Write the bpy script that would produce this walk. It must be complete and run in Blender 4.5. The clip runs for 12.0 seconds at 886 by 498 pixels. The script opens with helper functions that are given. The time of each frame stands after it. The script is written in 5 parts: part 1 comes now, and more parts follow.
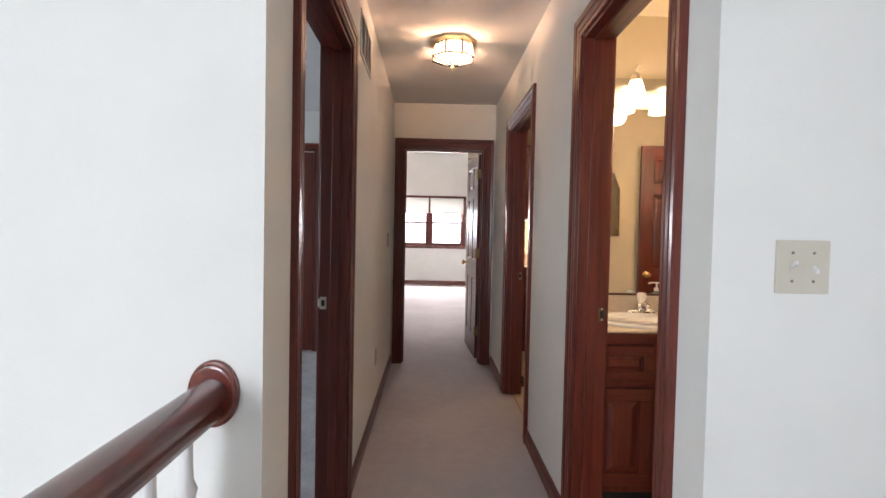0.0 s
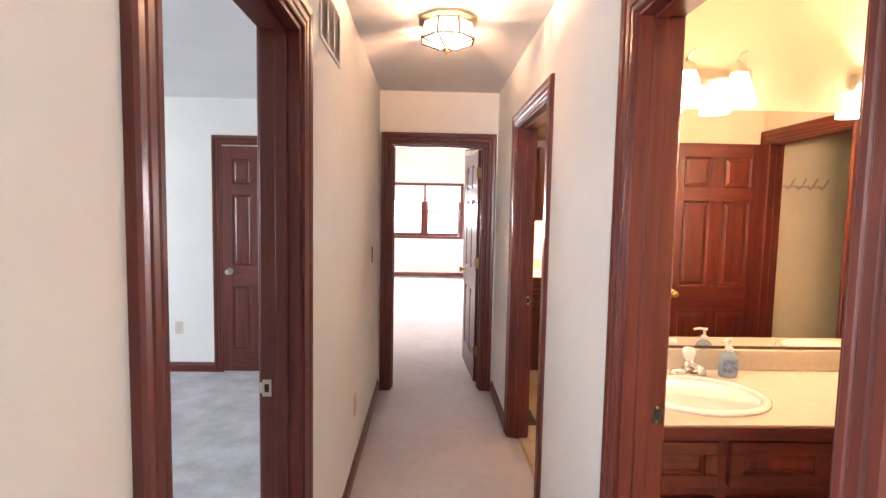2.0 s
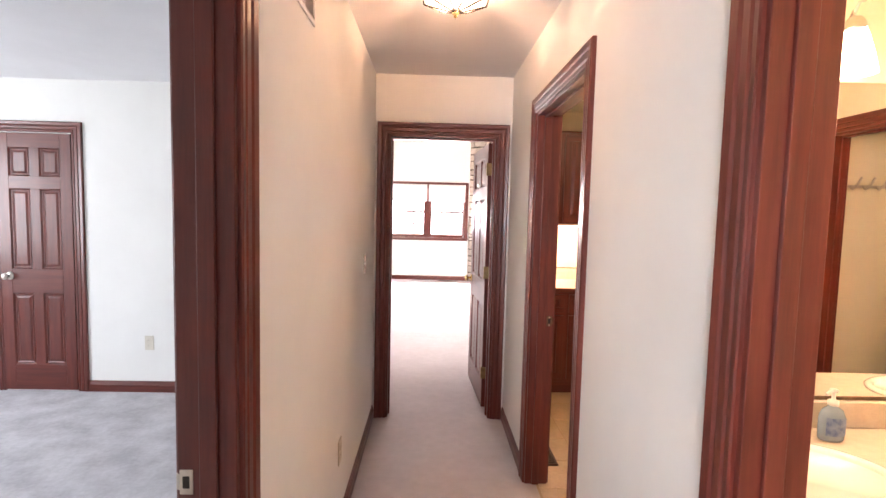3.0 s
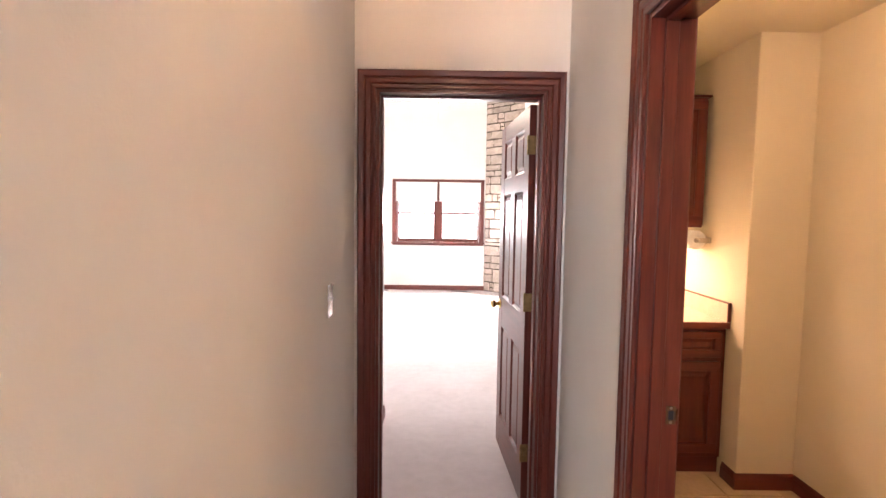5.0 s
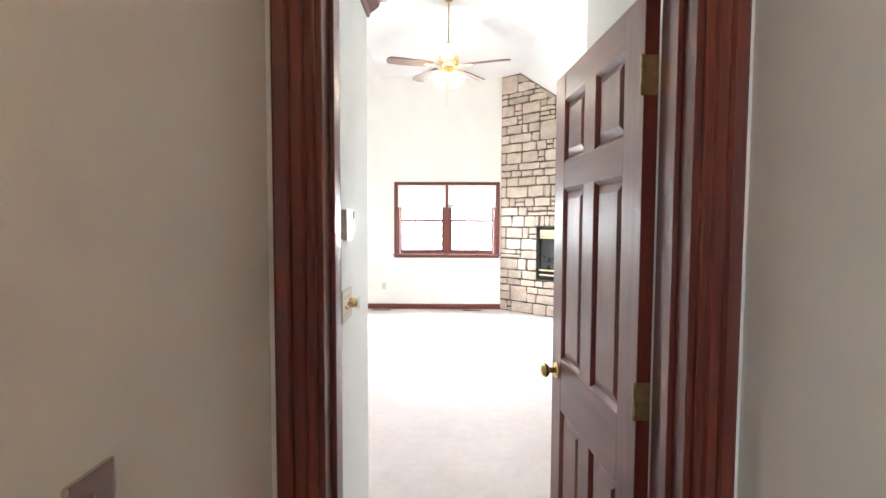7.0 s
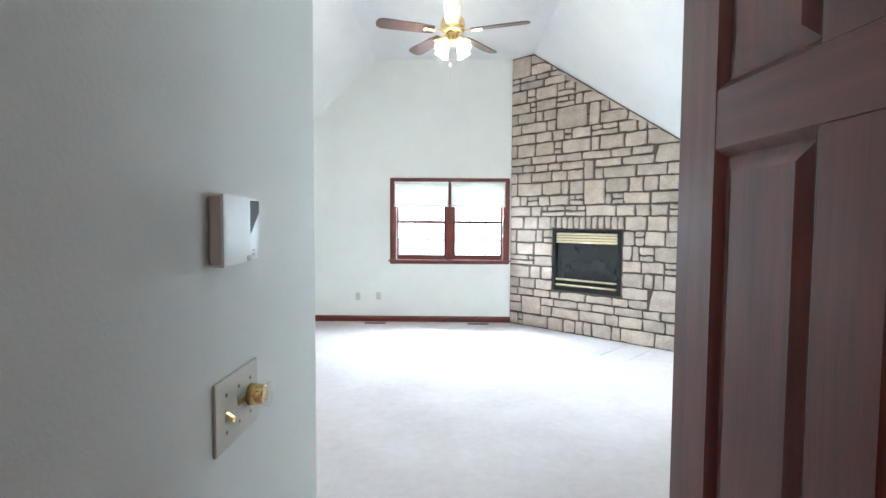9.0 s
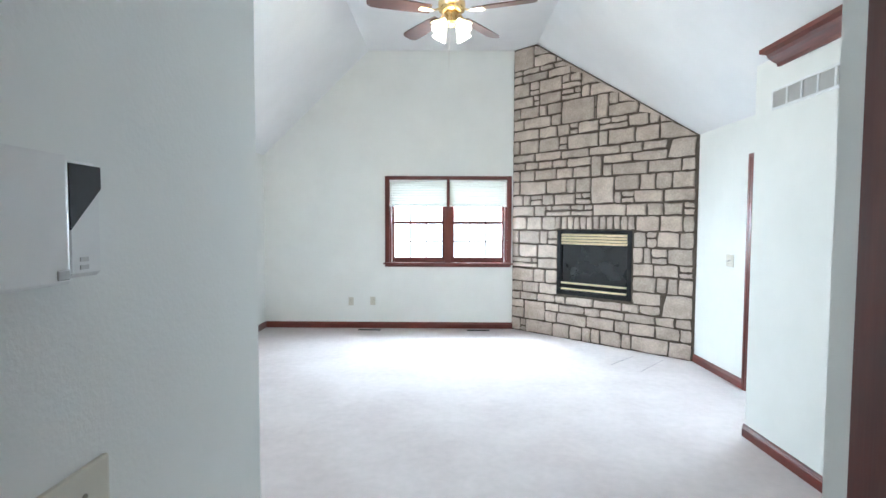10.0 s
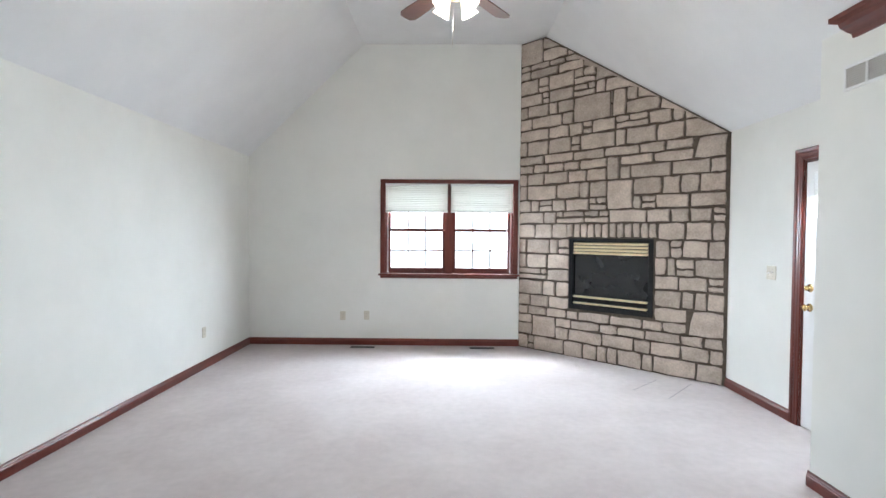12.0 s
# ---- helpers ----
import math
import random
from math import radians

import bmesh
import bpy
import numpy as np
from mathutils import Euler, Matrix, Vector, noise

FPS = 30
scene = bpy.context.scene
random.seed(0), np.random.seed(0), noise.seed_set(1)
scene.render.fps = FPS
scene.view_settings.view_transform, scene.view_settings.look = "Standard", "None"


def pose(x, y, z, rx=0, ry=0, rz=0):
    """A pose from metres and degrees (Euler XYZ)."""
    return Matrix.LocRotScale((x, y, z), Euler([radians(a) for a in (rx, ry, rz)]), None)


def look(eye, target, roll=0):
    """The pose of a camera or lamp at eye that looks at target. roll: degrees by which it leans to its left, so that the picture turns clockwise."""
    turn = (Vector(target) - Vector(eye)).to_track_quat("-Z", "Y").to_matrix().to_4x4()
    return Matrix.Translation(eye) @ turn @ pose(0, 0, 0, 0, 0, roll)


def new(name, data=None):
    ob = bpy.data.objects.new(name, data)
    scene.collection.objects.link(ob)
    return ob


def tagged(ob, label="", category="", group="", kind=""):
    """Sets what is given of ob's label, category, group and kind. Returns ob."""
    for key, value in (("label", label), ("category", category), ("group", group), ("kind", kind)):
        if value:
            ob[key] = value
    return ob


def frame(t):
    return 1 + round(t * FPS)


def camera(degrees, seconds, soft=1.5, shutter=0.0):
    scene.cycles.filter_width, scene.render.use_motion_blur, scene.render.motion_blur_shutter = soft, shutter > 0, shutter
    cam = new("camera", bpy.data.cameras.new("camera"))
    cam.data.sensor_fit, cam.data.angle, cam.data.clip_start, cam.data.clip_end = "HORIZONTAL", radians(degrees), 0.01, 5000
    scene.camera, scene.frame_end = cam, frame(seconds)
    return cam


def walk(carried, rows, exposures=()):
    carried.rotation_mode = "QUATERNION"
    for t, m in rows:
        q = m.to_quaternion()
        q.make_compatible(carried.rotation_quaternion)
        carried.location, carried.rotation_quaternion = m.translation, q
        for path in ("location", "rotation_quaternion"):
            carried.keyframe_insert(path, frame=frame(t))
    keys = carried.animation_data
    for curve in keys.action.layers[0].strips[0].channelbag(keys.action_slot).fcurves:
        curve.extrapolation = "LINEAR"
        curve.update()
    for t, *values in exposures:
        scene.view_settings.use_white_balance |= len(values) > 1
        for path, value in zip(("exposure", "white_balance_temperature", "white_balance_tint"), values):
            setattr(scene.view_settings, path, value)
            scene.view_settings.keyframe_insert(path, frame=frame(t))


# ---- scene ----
cam = camera(83.5, 12.0)
PATH = [
    (0, (0.128, 1.436, 1.232), (0.181, 3.434, 1.17), 1.2),
    (0.5, (0.129, 1.541, 1.305), (0.186, 3.538, 1.208), 1.2),
    (1, (0.133, 1.708, 1.347), (0.197, 3.704, 1.242), 1.2),
    (1.5, (0.151, 1.89, 1.416), (0.222, 3.886, 1.311), 1.3),
    (2, (0.164, 2.056, 1.482), (0.229, 4.049, 1.334), 1.1),
    (2.5, (0.167, 2.303, 1.499), (0.227, 4.296, 1.35), 1.3),
    (4.5, (0.176, 3.504, 1.49), (0.198, 5.498, 1.339), 0.9),
    (5, (0.165, 3.852, 1.483), (0.173, 5.847, 1.341), 0.8),
    (5.5, (0.149, 4.203, 1.475), (0.146, 6.199, 1.339), 0.7),
    (6, (0.144, 4.504, 1.478), (0.135, 6.499, 1.348), 0.7),
    (6.5, (0.149, 4.814, 1.483), (0.13, 6.81, 1.366), 0.3),
    (7, (0.134, 5.108, 1.48), (0.111, 7.105, 1.369), 0.2),
    (9, (0.118, 6.091, 1.479), (0.087, 8.088, 1.374), 0.3),
    (9.5, (0.105, 6.294, 1.471), (0.077, 8.291, 1.371), 0.1),
    (10, (0.107, 6.495, 1.463), (0.085, 8.492, 1.365), 0.2),
    (10.5, (0.116, 6.668, 1.444), (0.092, 8.666, 1.355), 0.3),
    (11, (0.098, 6.834, 1.437), (0.076, 8.833, 1.358), 0.3),
    (11.5, (0.083, 6.95, 1.436), (0.065, 8.949, 1.365), 0.3),
    (12, (0.081, 7.069, 1.427), (0.063, 9.068, 1.371), 0.4),
]
EXPOSURES = [(0, 0.58, 6450, 16), (1.0, 0.9, 6550, 18), (1.5, 1.28, 6550, 20), (2.0, 1.66, 6700, 22), (2.5, 1.8, 6780, 24), (4.5, 1.76, 6800, 23), (5.5, 1.78, 6620, 20), (6.5, 1.66, 6400, 11), (7.0, 1.55, 6200, 7), (9.0, 0.9, 5430, -1), (9.5, 0.8, 5380, -1), (10.0, 0.68, 5410, 0), (10.5, 0.57, 5500, 1), (11.0, 0.44, 5580, 3), (12, 0.25, 5780, 5)]
walk(cam, [(t, look(eye, to, roll)) for t, eye, to, roll in PATH], EXPOSURES)

# ---------- world, sun, large lights ----------
world = bpy.data.worlds.new("sky")
scene.world = world
world.use_nodes = True
wn = world.node_tree.nodes
sky = wn.new("ShaderNodeTexSky")
sky.sky_type = "NISHITA"
sky.sun_disc = False
sky.sun_elevation, sky.sun_rotation = radians(53), radians(-27)
wn["Background"].inputs["Strength"].default_value = 0.12
world.node_tree.links.new(sky.outputs["Color"], wn["Background"].inputs["Color"])


def lamp(name, kind, energy, colour, m, size=0.1, size_y=None, angle=None):
    data = bpy.data.lights.new(name, kind)
    data.energy, data.color = energy, colour
    if kind == "AREA":
        data.shape, data.size, data.size_y = "RECTANGLE", size, size_y or size
    elif kind == "SUN":
        data.angle = radians(angle)
    else:
        data.shadow_soft_size = size
    ob = new(name, data)
    ob.matrix_world = m
    return ob


DAY = (0.92, 0.965, 1.0)
lamp("sun", "SUN", 5.0, (1.0, 0.97, 0.93), look((-3, 6, 9), (0, 0, 0)), angle=8)
lamp("window_daylight", "AREA", 290, DAY, look((0.1, 13.82, 1.62), (0.1, 12.82, 0.98)), 1.6, 0.9)
lamp("door_glass_daylight", "AREA", 28, DAY, look((2.785, 10.415, 1.735), (2.2, 10.32, 0.0)), 0.5, 0.25)
lamp("bedroom_daylight", "AREA", 36, (0.82, 0.94, 1.0), look((-5.05, 4.6, 1.5), (-1, 4.9, 0.9)), 1.5, 1.3)
lamp("landing_daylight", "AREA", 128, (0.87, 0.95, 1.0), look((-1.75, -3.3, 1.55), (-1.5, 2.5, 1.2)), 2.0, 1.4)
WARM = (1.0, 0.67, 0.42)
HALLWARM = (1.0, 0.585, 0.345)

# ---------- materials ----------


def material(name, base, rough=0.5, metal=0.0, second=None, scale=8.0, stretch=(1, 1, 1), bump=0.0, bump_scale=200.0,
             emit=None, strength=0.0, spec=0.5, coat=0.0, vary=0.0, contrast=(0.35, 0.65), fine=0.0):
    """A surface with two scales of mottling, fine relief and, where asked, a change from piece to piece."""
    m = bpy.data.materials.new(name)
    m.use_nodes = True
    nt = m.node_tree
    b = nt.nodes["Principled BSDF"]
    b.inputs["Base Color"].default_value = (*base, 1)
    b.inputs["Roughness"].default_value = rough
    b.inputs["Metallic"].default_value = metal
    b.inputs["Specular IOR Level"].default_value = spec
    b.inputs["Coat Weight"].default_value = coat
    b.inputs["Coat Roughness"].default_value = 0.15
    tc = nt.nodes.new("ShaderNodeTexCoord")
    mp = nt.nodes.new("ShaderNodeMapping")
    mp.inputs["Scale"].default_value = stretch
    nt.links.new(tc.outputs["Object"], mp.inputs["Vector"])
    if second:
        n = nt.nodes.new("ShaderNodeTexNoise")
        n.inputs["Scale"].default_value = scale
        n.inputs["Detail"].default_value = 6
        n.inputs["Roughness"].default_value = 0.6
        nt.links.new(mp.outputs["Vector"], n.inputs["Vector"])
        r = nt.nodes.new("ShaderNodeValToRGB")
        r.color_ramp.elements[0].position, r.color_ramp.elements[1].position = contrast
        r.color_ramp.elements[0].color, r.color_ramp.elements[1].color = (*base, 1), (*second, 1)
        nt.links.new(n.outputs["Fac"], r.inputs["Fac"])
        colour = r.outputs["Color"]
        if fine:
            n2 = nt.nodes.new("ShaderNodeTexNoise")
            n2.inputs["Scale"].default_value = scale * 9
            n2.inputs["Detail"].default_value = 4
            nt.links.new(mp.outputs["Vector"], n2.inputs["Vector"])
            mr = nt.nodes.new("ShaderNodeMapRange")
            mr.inputs["From Min"].default_value, mr.inputs["From Max"].default_value = 0.3, 0.7
            mr.inputs["To Min"].default_value, mr.inputs["To Max"].default_value = 1 - fine, 1 + fine
            nt.links.new(n2.outputs["Fac"], mr.inputs["Value"])
            hs = nt.nodes.new("ShaderNodeHueSaturation")
            nt.links.new(mr.outputs["Result"], hs.inputs["Value"])
            nt.links.new(colour, hs.inputs["Color"])
            colour = hs.outputs["Color"]
        if vary:
            info = nt.nodes.new("ShaderNodeObjectInfo")
            mr = nt.nodes.new("ShaderNodeMapRange")
            mr.inputs["To Min"].default_value, mr.inputs["To Max"].default_value = 1 - vary, 1 + vary
            nt.links.new(info.outputs["Random"], mr.inputs["Value"])
            hs = nt.nodes.new("ShaderNodeHueSaturation")
            nt.links.new(mr.outputs["Result"], hs.inputs["Value"])
            nt.links.new(colour, hs.inputs["Color"])
            colour = hs.outputs["Color"]
        nt.links.new(colour, b.inputs["Base Color"])
    if bump:
        n = nt.nodes.new("ShaderNodeTexNoise")
        n.inputs["Scale"].default_value = bump_scale
        n.inputs["Detail"].default_value = 3
        nt.links.new(mp.outputs["Vector"], n.inputs["Vector"])
        bp = nt.nodes.new("ShaderNodeBump")
        bp.inputs["Strength"].default_value = bump
        bp.inputs["Distance"].default_value = 0.004
        nt.links.new(n.outputs["Fac"], bp.inputs["Height"])
        nt.links.new(bp.outputs["Normal"], b.inputs["Normal"])
    if emit:
        b.inputs["Emission Color"].default_value = (*emit, 1)
        b.inputs["Emission Strength"].default_value = strength
    return m


WALL = material("wall_paint", (0.77, 0.768, 0.735), 0.75, second=(0.815, 0.813, 0.78), scale=1.6, bump=0.12, bump_scale=160, spec=0.25)
CEIL = material("ceiling_paint", (0.77, 0.77, 0.78), 0.9, second=(0.81, 0.81, 0.82), scale=2, bump=0.25, bump_scale=90, spec=0.2)
CREAM = material("cream_wall_paint", (0.73, 0.65, 0.49), 0.7, second=(0.77, 0.69, 0.53), scale=1.6, bump=0.12, bump_scale=160, spec=0.25)
WOOD_Z = material("cherry_stained_wood", (0.085, 0.0125, 0.0075), 0.36, second=(0.145, 0.025, 0.0145), scale=7, stretch=(5, 5, 0.35),
                  bump=0.08, bump_scale=30, coat=0.15, fine=0.06)
WOOD_X = material("cherry_stained_wood_x", (0.085, 0.0125, 0.0075), 0.36, second=(0.145, 0.025, 0.0145), scale=7, stretch=(0.35, 5, 5),
                  bump=0.08, bump_scale=30, coat=0.15, fine=0.06)
WOOD_Y = material("cherry_stained_wood_y", (0.085, 0.0125, 0.0075), 0.36, second=(0.145, 0.025, 0.0145), scale=7, stretch=(5, 0.35, 5),
                  bump=0.08, bump_scale=30, coat=0.15, fine=0.06)
RAIL = material("handrail_wood", (0.125, 0.02, 0.013), 0.26, second=(0.185, 0.036, 0.022), scale=7, stretch=(5, 0.4, 5), bump=0.05, bump_scale=40, coat=0.5, fine=0.15)
CARPET = material("beige_carpet", (0.5, 0.442, 0.434), 0.95, second=(0.585, 0.53, 0.52), scale=1.7, bump=0.6, bump_scale=330, spec=0.05, fine=0.04, contrast=(0.3, 0.7))
CARPET2 = material("grey_carpet", (0.43, 0.42, 0.44), 0.95, second=(0.6, 0.59, 0.61), scale=4.5, bump=0.6, bump_scale=330, spec=0.05, fine=0.06)
VINYL = material("tan_floor_tile", (0.48, 0.36, 0.22), 0.45, second=(0.56, 0.43, 0.28), scale=5, bump=0.1, bump_scale=60, fine=0.06)
GROUT_T = material("tile_joint", (0.44, 0.325, 0.195), 0.8, second=(0.5, 0.38, 0.24), scale=9)
STONE = material("limestone", (0.43, 0.355, 0.295), 0.85, second=(0.57, 0.485, 0.415), scale=6, bump=0.8, bump_scale=30, spec=0.2, vary=0.14, fine=0.14)
MORTAR = material("dark_mortar", (0.095, 0.077, 0.06), 0.95, second=(0.14, 0.116, 0.093), scale=20, bump=0.8, bump_scale=90, spec=0.1)
BRASS = material("polished_brass", (0.72, 0.5, 0.2), 0.22, 1.0, second=(0.8, 0.6, 0.3), scale=20)
PALE_BRASS = material("pale_brass", (0.85, 0.74, 0.46), 0.3, 1.0, second=(0.9, 0.8, 0.55), scale=20)
HINGE = material("dull_brass", (0.25, 0.165, 0.08), 0.45, 1.0, second=(0.36, 0.24, 0.12), scale=40)
NICKEL = material("brushed_nickel", (0.55, 0.5, 0.43), 0.3, 1.0, second=(0.6, 0.55, 0.48), scale=30)
DULL = material("tarnished_brass", (0.13, 0.085, 0.055), 0.42, 1.0, second=(0.2, 0.14, 0.09), scale=40)
CAME = material("dark_lead_came", (0.03, 0.025, 0.02), 0.55, 0.6, second=(0.05, 0.04, 0.03), scale=40)
CHROME = material("chrome", (0.75, 0.75, 0.76), 0.08, 1.0)
BLACK = material("black_painted_steel", (0.009, 0.009, 0.01), 0.5, spec=0.2, second=(0.02, 0.02, 0.02), scale=10, bump=0.05)
FIREGLASS = material("dark_fire_glass", (0.01, 0.01, 0.011), 0.08, second=(0.016, 0.016, 0.017), scale=4)
GLOSSPLATE = material("polished_steel_plate", (0.66, 0.62, 0.57), 0.23, 1.0, second=(0.7, 0.66, 0.61), scale=12)
# thermostat plastic, coloured beige for the shade on its near side
SHADED_SIDE = material("shaded_side_plastic", (0.5, 0.42, 0.38), 0.45, second=(0.55, 0.47, 0.43), scale=12)
PLASTIC = material("ivory_plastic", (0.58, 0.54, 0.45), 0.4, second=(0.62, 0.58, 0.49), scale=12)
WHITEP = material("white_plastic", (0.74, 0.73, 0.71), 0.4, second=(0.78, 0.77, 0.75), scale=12)
DARKP = material("dark_plastic", (0.02, 0.02, 0.022), 0.7, second=(0.045, 0.045, 0.05), scale=12)
WHITEPAINT = material("white_gloss_paint", (0.78, 0.78, 0.78), 0.35, second=(0.82, 0.82, 0.82), scale=5, bump=0.04)
COUNTER = material("almond_laminate", (0.52, 0.45, 0.36), 0.35, second=(0.57, 0.5, 0.41), scale=30, fine=0.03)
PORCELAIN = material("porcelain", (0.82, 0.8, 0.75), 0.12, coat=0.5)
MIRROR = material("mirror_silver", (0.9, 0.91, 0.9), 0.01, 1.0)
SOAP = material("blue_soap_label", (0.08, 0.14, 0.3), 0.35, second=(0.22, 0.3, 0.44), scale=40)
CLEARP = material("clear_soap", (0.24, 0.32, 0.39), 0.1, second=(0.32, 0.41, 0.48), scale=9)
GRILLE = material("grey_grille", (0.5, 0.48, 0.46), 0.5, second=(0.54, 0.52, 0.5), scale=9)
# near-black that stands in for the shade inside holes and recesses
RECESS_SHADE = material("recess_shade", (0.02, 0.018, 0.016), 0.9)
TOWEL = material("taupe_towel", (0.3, 0.25, 0.2), 0.95, second=(0.36, 0.3, 0.25), scale=9, bump=0.8, bump_scale=200)
SHADE_CLOTH = material("white_shade_fabric", (0.74, 0.73, 0.69), 0.9, second=(0.78, 0.77, 0.73), scale=14, bump=0.2, bump_scale=300)
FROST = material("lit_frosted_glass", (0.9, 0.85, 0.75), 0.4, emit=(1.0, 0.8, 0.52), strength=5)
BULB = material("bulb", (0.9, 0.85, 0.75), 0.4, emit=(1.0, 0.78, 0.5), strength=25)
OUTSIDE = material("pale_overcast_distance", (0.5, 0.5, 0.5), 1.0, emit=(0.95, 0.98, 1.0), strength=3)
SLOT = material("switch_slot", (0.2, 0.18, 0.14), 0.5)


def glass_material(name, colour=(1, 1, 1), rough=0.0, mix=0.12):
    m = bpy.data.materials.new(name)
    m.use_nodes = True
    nt = m.node_tree
    nt.nodes.remove(nt.nodes["Principled BSDF"])
    t = nt.nodes.new("ShaderNodeBsdfTransparent")
    t.inputs["Color"].default_value = (*colour, 1)
    g = nt.nodes.new("ShaderNodeBsdfGlossy")
    g.inputs["Roughness"].default_value = rough
    f = nt.nodes.new("ShaderNodeFresnel")
    f.inputs["IOR"].default_value = 1.45
    x = nt.nodes.new("ShaderNodeMixShader")
    nt.links.new(f.outputs["Fac"], x.inputs["Fac"])
    nt.links.new(t.outputs["BSDF"], x.inputs[1])
    nt.links.new(g.outputs["BSDF"], x.inputs[2])
    nt.links.new(x.outputs["Shader"], nt.nodes["Material Output"].inputs["Surface"])
    return m


def cloth_material(name, colour, through_=0.035, clear=0.0):
    """Thin woven cloth that lets some light through."""
    m = bpy.data.materials.new(name)
    m.use_nodes = True
    nt = m.node_tree
    nt.nodes.remove(nt.nodes["Principled BSDF"])
    d = nt.nodes.new("ShaderNodeBsdfDiffuse")
    t = nt.nodes.new("ShaderNodeBsdfTranslucent")
    n = nt.nodes.new("ShaderNodeTexNoise")
    n.inputs["Scale"].default_value = 60
    r = nt.nodes.new("ShaderNodeValToRGB")
    r.color_ramp.elements[0].color = (*[c * 0.92 for c in colour], 1)
    r.color_ramp.elements[1].color = (*colour, 1)
    nt.links.new(n.outputs["Fac"], r.inputs["Fac"])
    x = nt.nodes.new("ShaderNodeMixShader")
    x.inputs["Fac"].default_value = through_
    for node in (d, t):
        nt.links.new(r.outputs["Color"], node.inputs["Color"])
    nt.links.new(d.outputs["BSDF"], x.inputs[1])
    nt.links.new(t.outputs["BSDF"], x.inputs[2])
    c = nt.nodes.new("ShaderNodeBsdfTransparent")
    y = nt.nodes.new("ShaderNodeMixShader")
    y.inputs["Fac"].default_value = clear
    nt.links.new(x.outputs["Shader"], y.inputs[1])
    nt.links.new(c.outputs["BSDF"], y.inputs[2])
    nt.links.new(y.outputs["Shader"], nt.nodes["Material Output"].inputs["Surface"])
    return m


GLASS = glass_material("clear_glass")
LAMPGLASS = cloth_material("etched_lamp_glass", (0.9, 0.88, 0.84), 0.6, 0.82)
RAY_GLASS = cloth_material("ray_strip_glass", (0.9, 0.88, 0.84), 0.5, 0.4)
RIBGLASS = cloth_material("ribbed_clear_glass", (0.95, 0.92, 0.86), 0.6, 0.45)
ETCHED = cloth_material("etched_lower_glass", (0.85, 0.83, 0.78), 0.7, 0.34)
SHADECLOTH = cloth_material("pleated_shade_cloth", (0.72, 0.71, 0.65), 0.02)

# ---------- building helpers ----------


def part(name, bm, mat, parent=None, label="", smooth=False):
    me = bpy.data.meshes.new(name)
    bm.normal_update()
    bm.to_mesh(me)
    bm.free()
    me.materials.append(mat)
    if smooth:
        for p in me.polygons:
            p.use_smooth = True
    ob = new(name, me)
    ob.parent = parent
    if label:
        tagged(ob, label)
    return ob


def thing(name, place, label, category, group="", kind=""):
    ob = new(name)
    ob.empty_display_size = 0.1
    ob.matrix_basis = place if isinstance(place, Matrix) else Matrix.Translation(place)
    return tagged(ob, label, category, group, kind)


def add_box(bm, lo, hi, bevel=0.0, seg=1):
    lo, hi = Vector(lo), Vector(hi)
    r = bmesh.ops.create_cube(bm, size=1.0, matrix=Matrix.Translation((lo + hi) / 2) @ Matrix.Diagonal((*(hi - lo), 1)))
    if bevel:
        edges = list({e for v in r["verts"] for e in v.link_edges})
        bmesh.ops.bevel(bm, geom=edges, offset=bevel, segments=seg, affect="EDGES", profile=0.7)
    return bm


def box(name, lo, hi, mat, parent=None, bevel=0.002, label="", seg=1):
    return part(name, add_box(bmesh.new(), lo, hi, bevel, seg), mat, parent, label)


def boxes(name, list_of, mat, parent=None, bevel=0.0, label=""):
    bm = bmesh.new()
    for lo, hi in list_of:
        add_box(bm, lo, hi, bevel)
    return part(name, bm, mat, parent, label)


def structure(ob, label, category):
    return tagged(ob, label, category, kind="structure")


def lathe(profile, steps=24, axis="z", centre=(0, 0, 0)):
    """A turned body from (radius, height) pairs."""
    bm = bmesh.new()
    rings = []
    for r, h in profile:
        ring = []
        for i in range(steps):
            a = 2 * math.pi * i / steps
            p = Vector((r * math.cos(a), r * math.sin(a), h))
            if axis == "x":
                p = Vector((p.z, p.x, p.y))
            elif axis == "y":
                p = Vector((p.x, p.z, p.y))
            ring.append(bm.verts.new(p + Vector(centre)))
        rings.append(ring)
    for a, b in zip(rings, rings[1:]):
        for i in range(steps):
            j = (i + 1) % steps
            bm.faces.new((a[i], a[j], b[j], b[i]))
    for ring in (rings[0], rings[-1]):
        if (ring[0].co - ring[steps // 2].co).length > 1e-4:
            bm.faces.new(ring)
    bmesh.ops.remove_doubles(bm, verts=bm.verts, dist=1e-5)
    bmesh.ops.recalc_face_normals(bm, faces=bm.faces)
    return bm


def sweep(bm, profile, points, closed=False):
    """A profile of 3-D offsets, one per point, joined into a solid strip: points is a list of lists of places."""
    rows = [[bm.verts.new(p) for p in row] for row in points]
    n = len(rows[0])
    for a, b in zip(rows, rows[1:]):
        for i in range(n):
            bm.faces.new((a[i], a[(i + 1) % n], b[(i + 1) % n], b[i]))
    bm.faces.new(rows[0])
    bm.faces.new(list(reversed(rows[-1])))
    bmesh.ops.recalc_face_normals(bm, faces=bm.faces)
    return bm


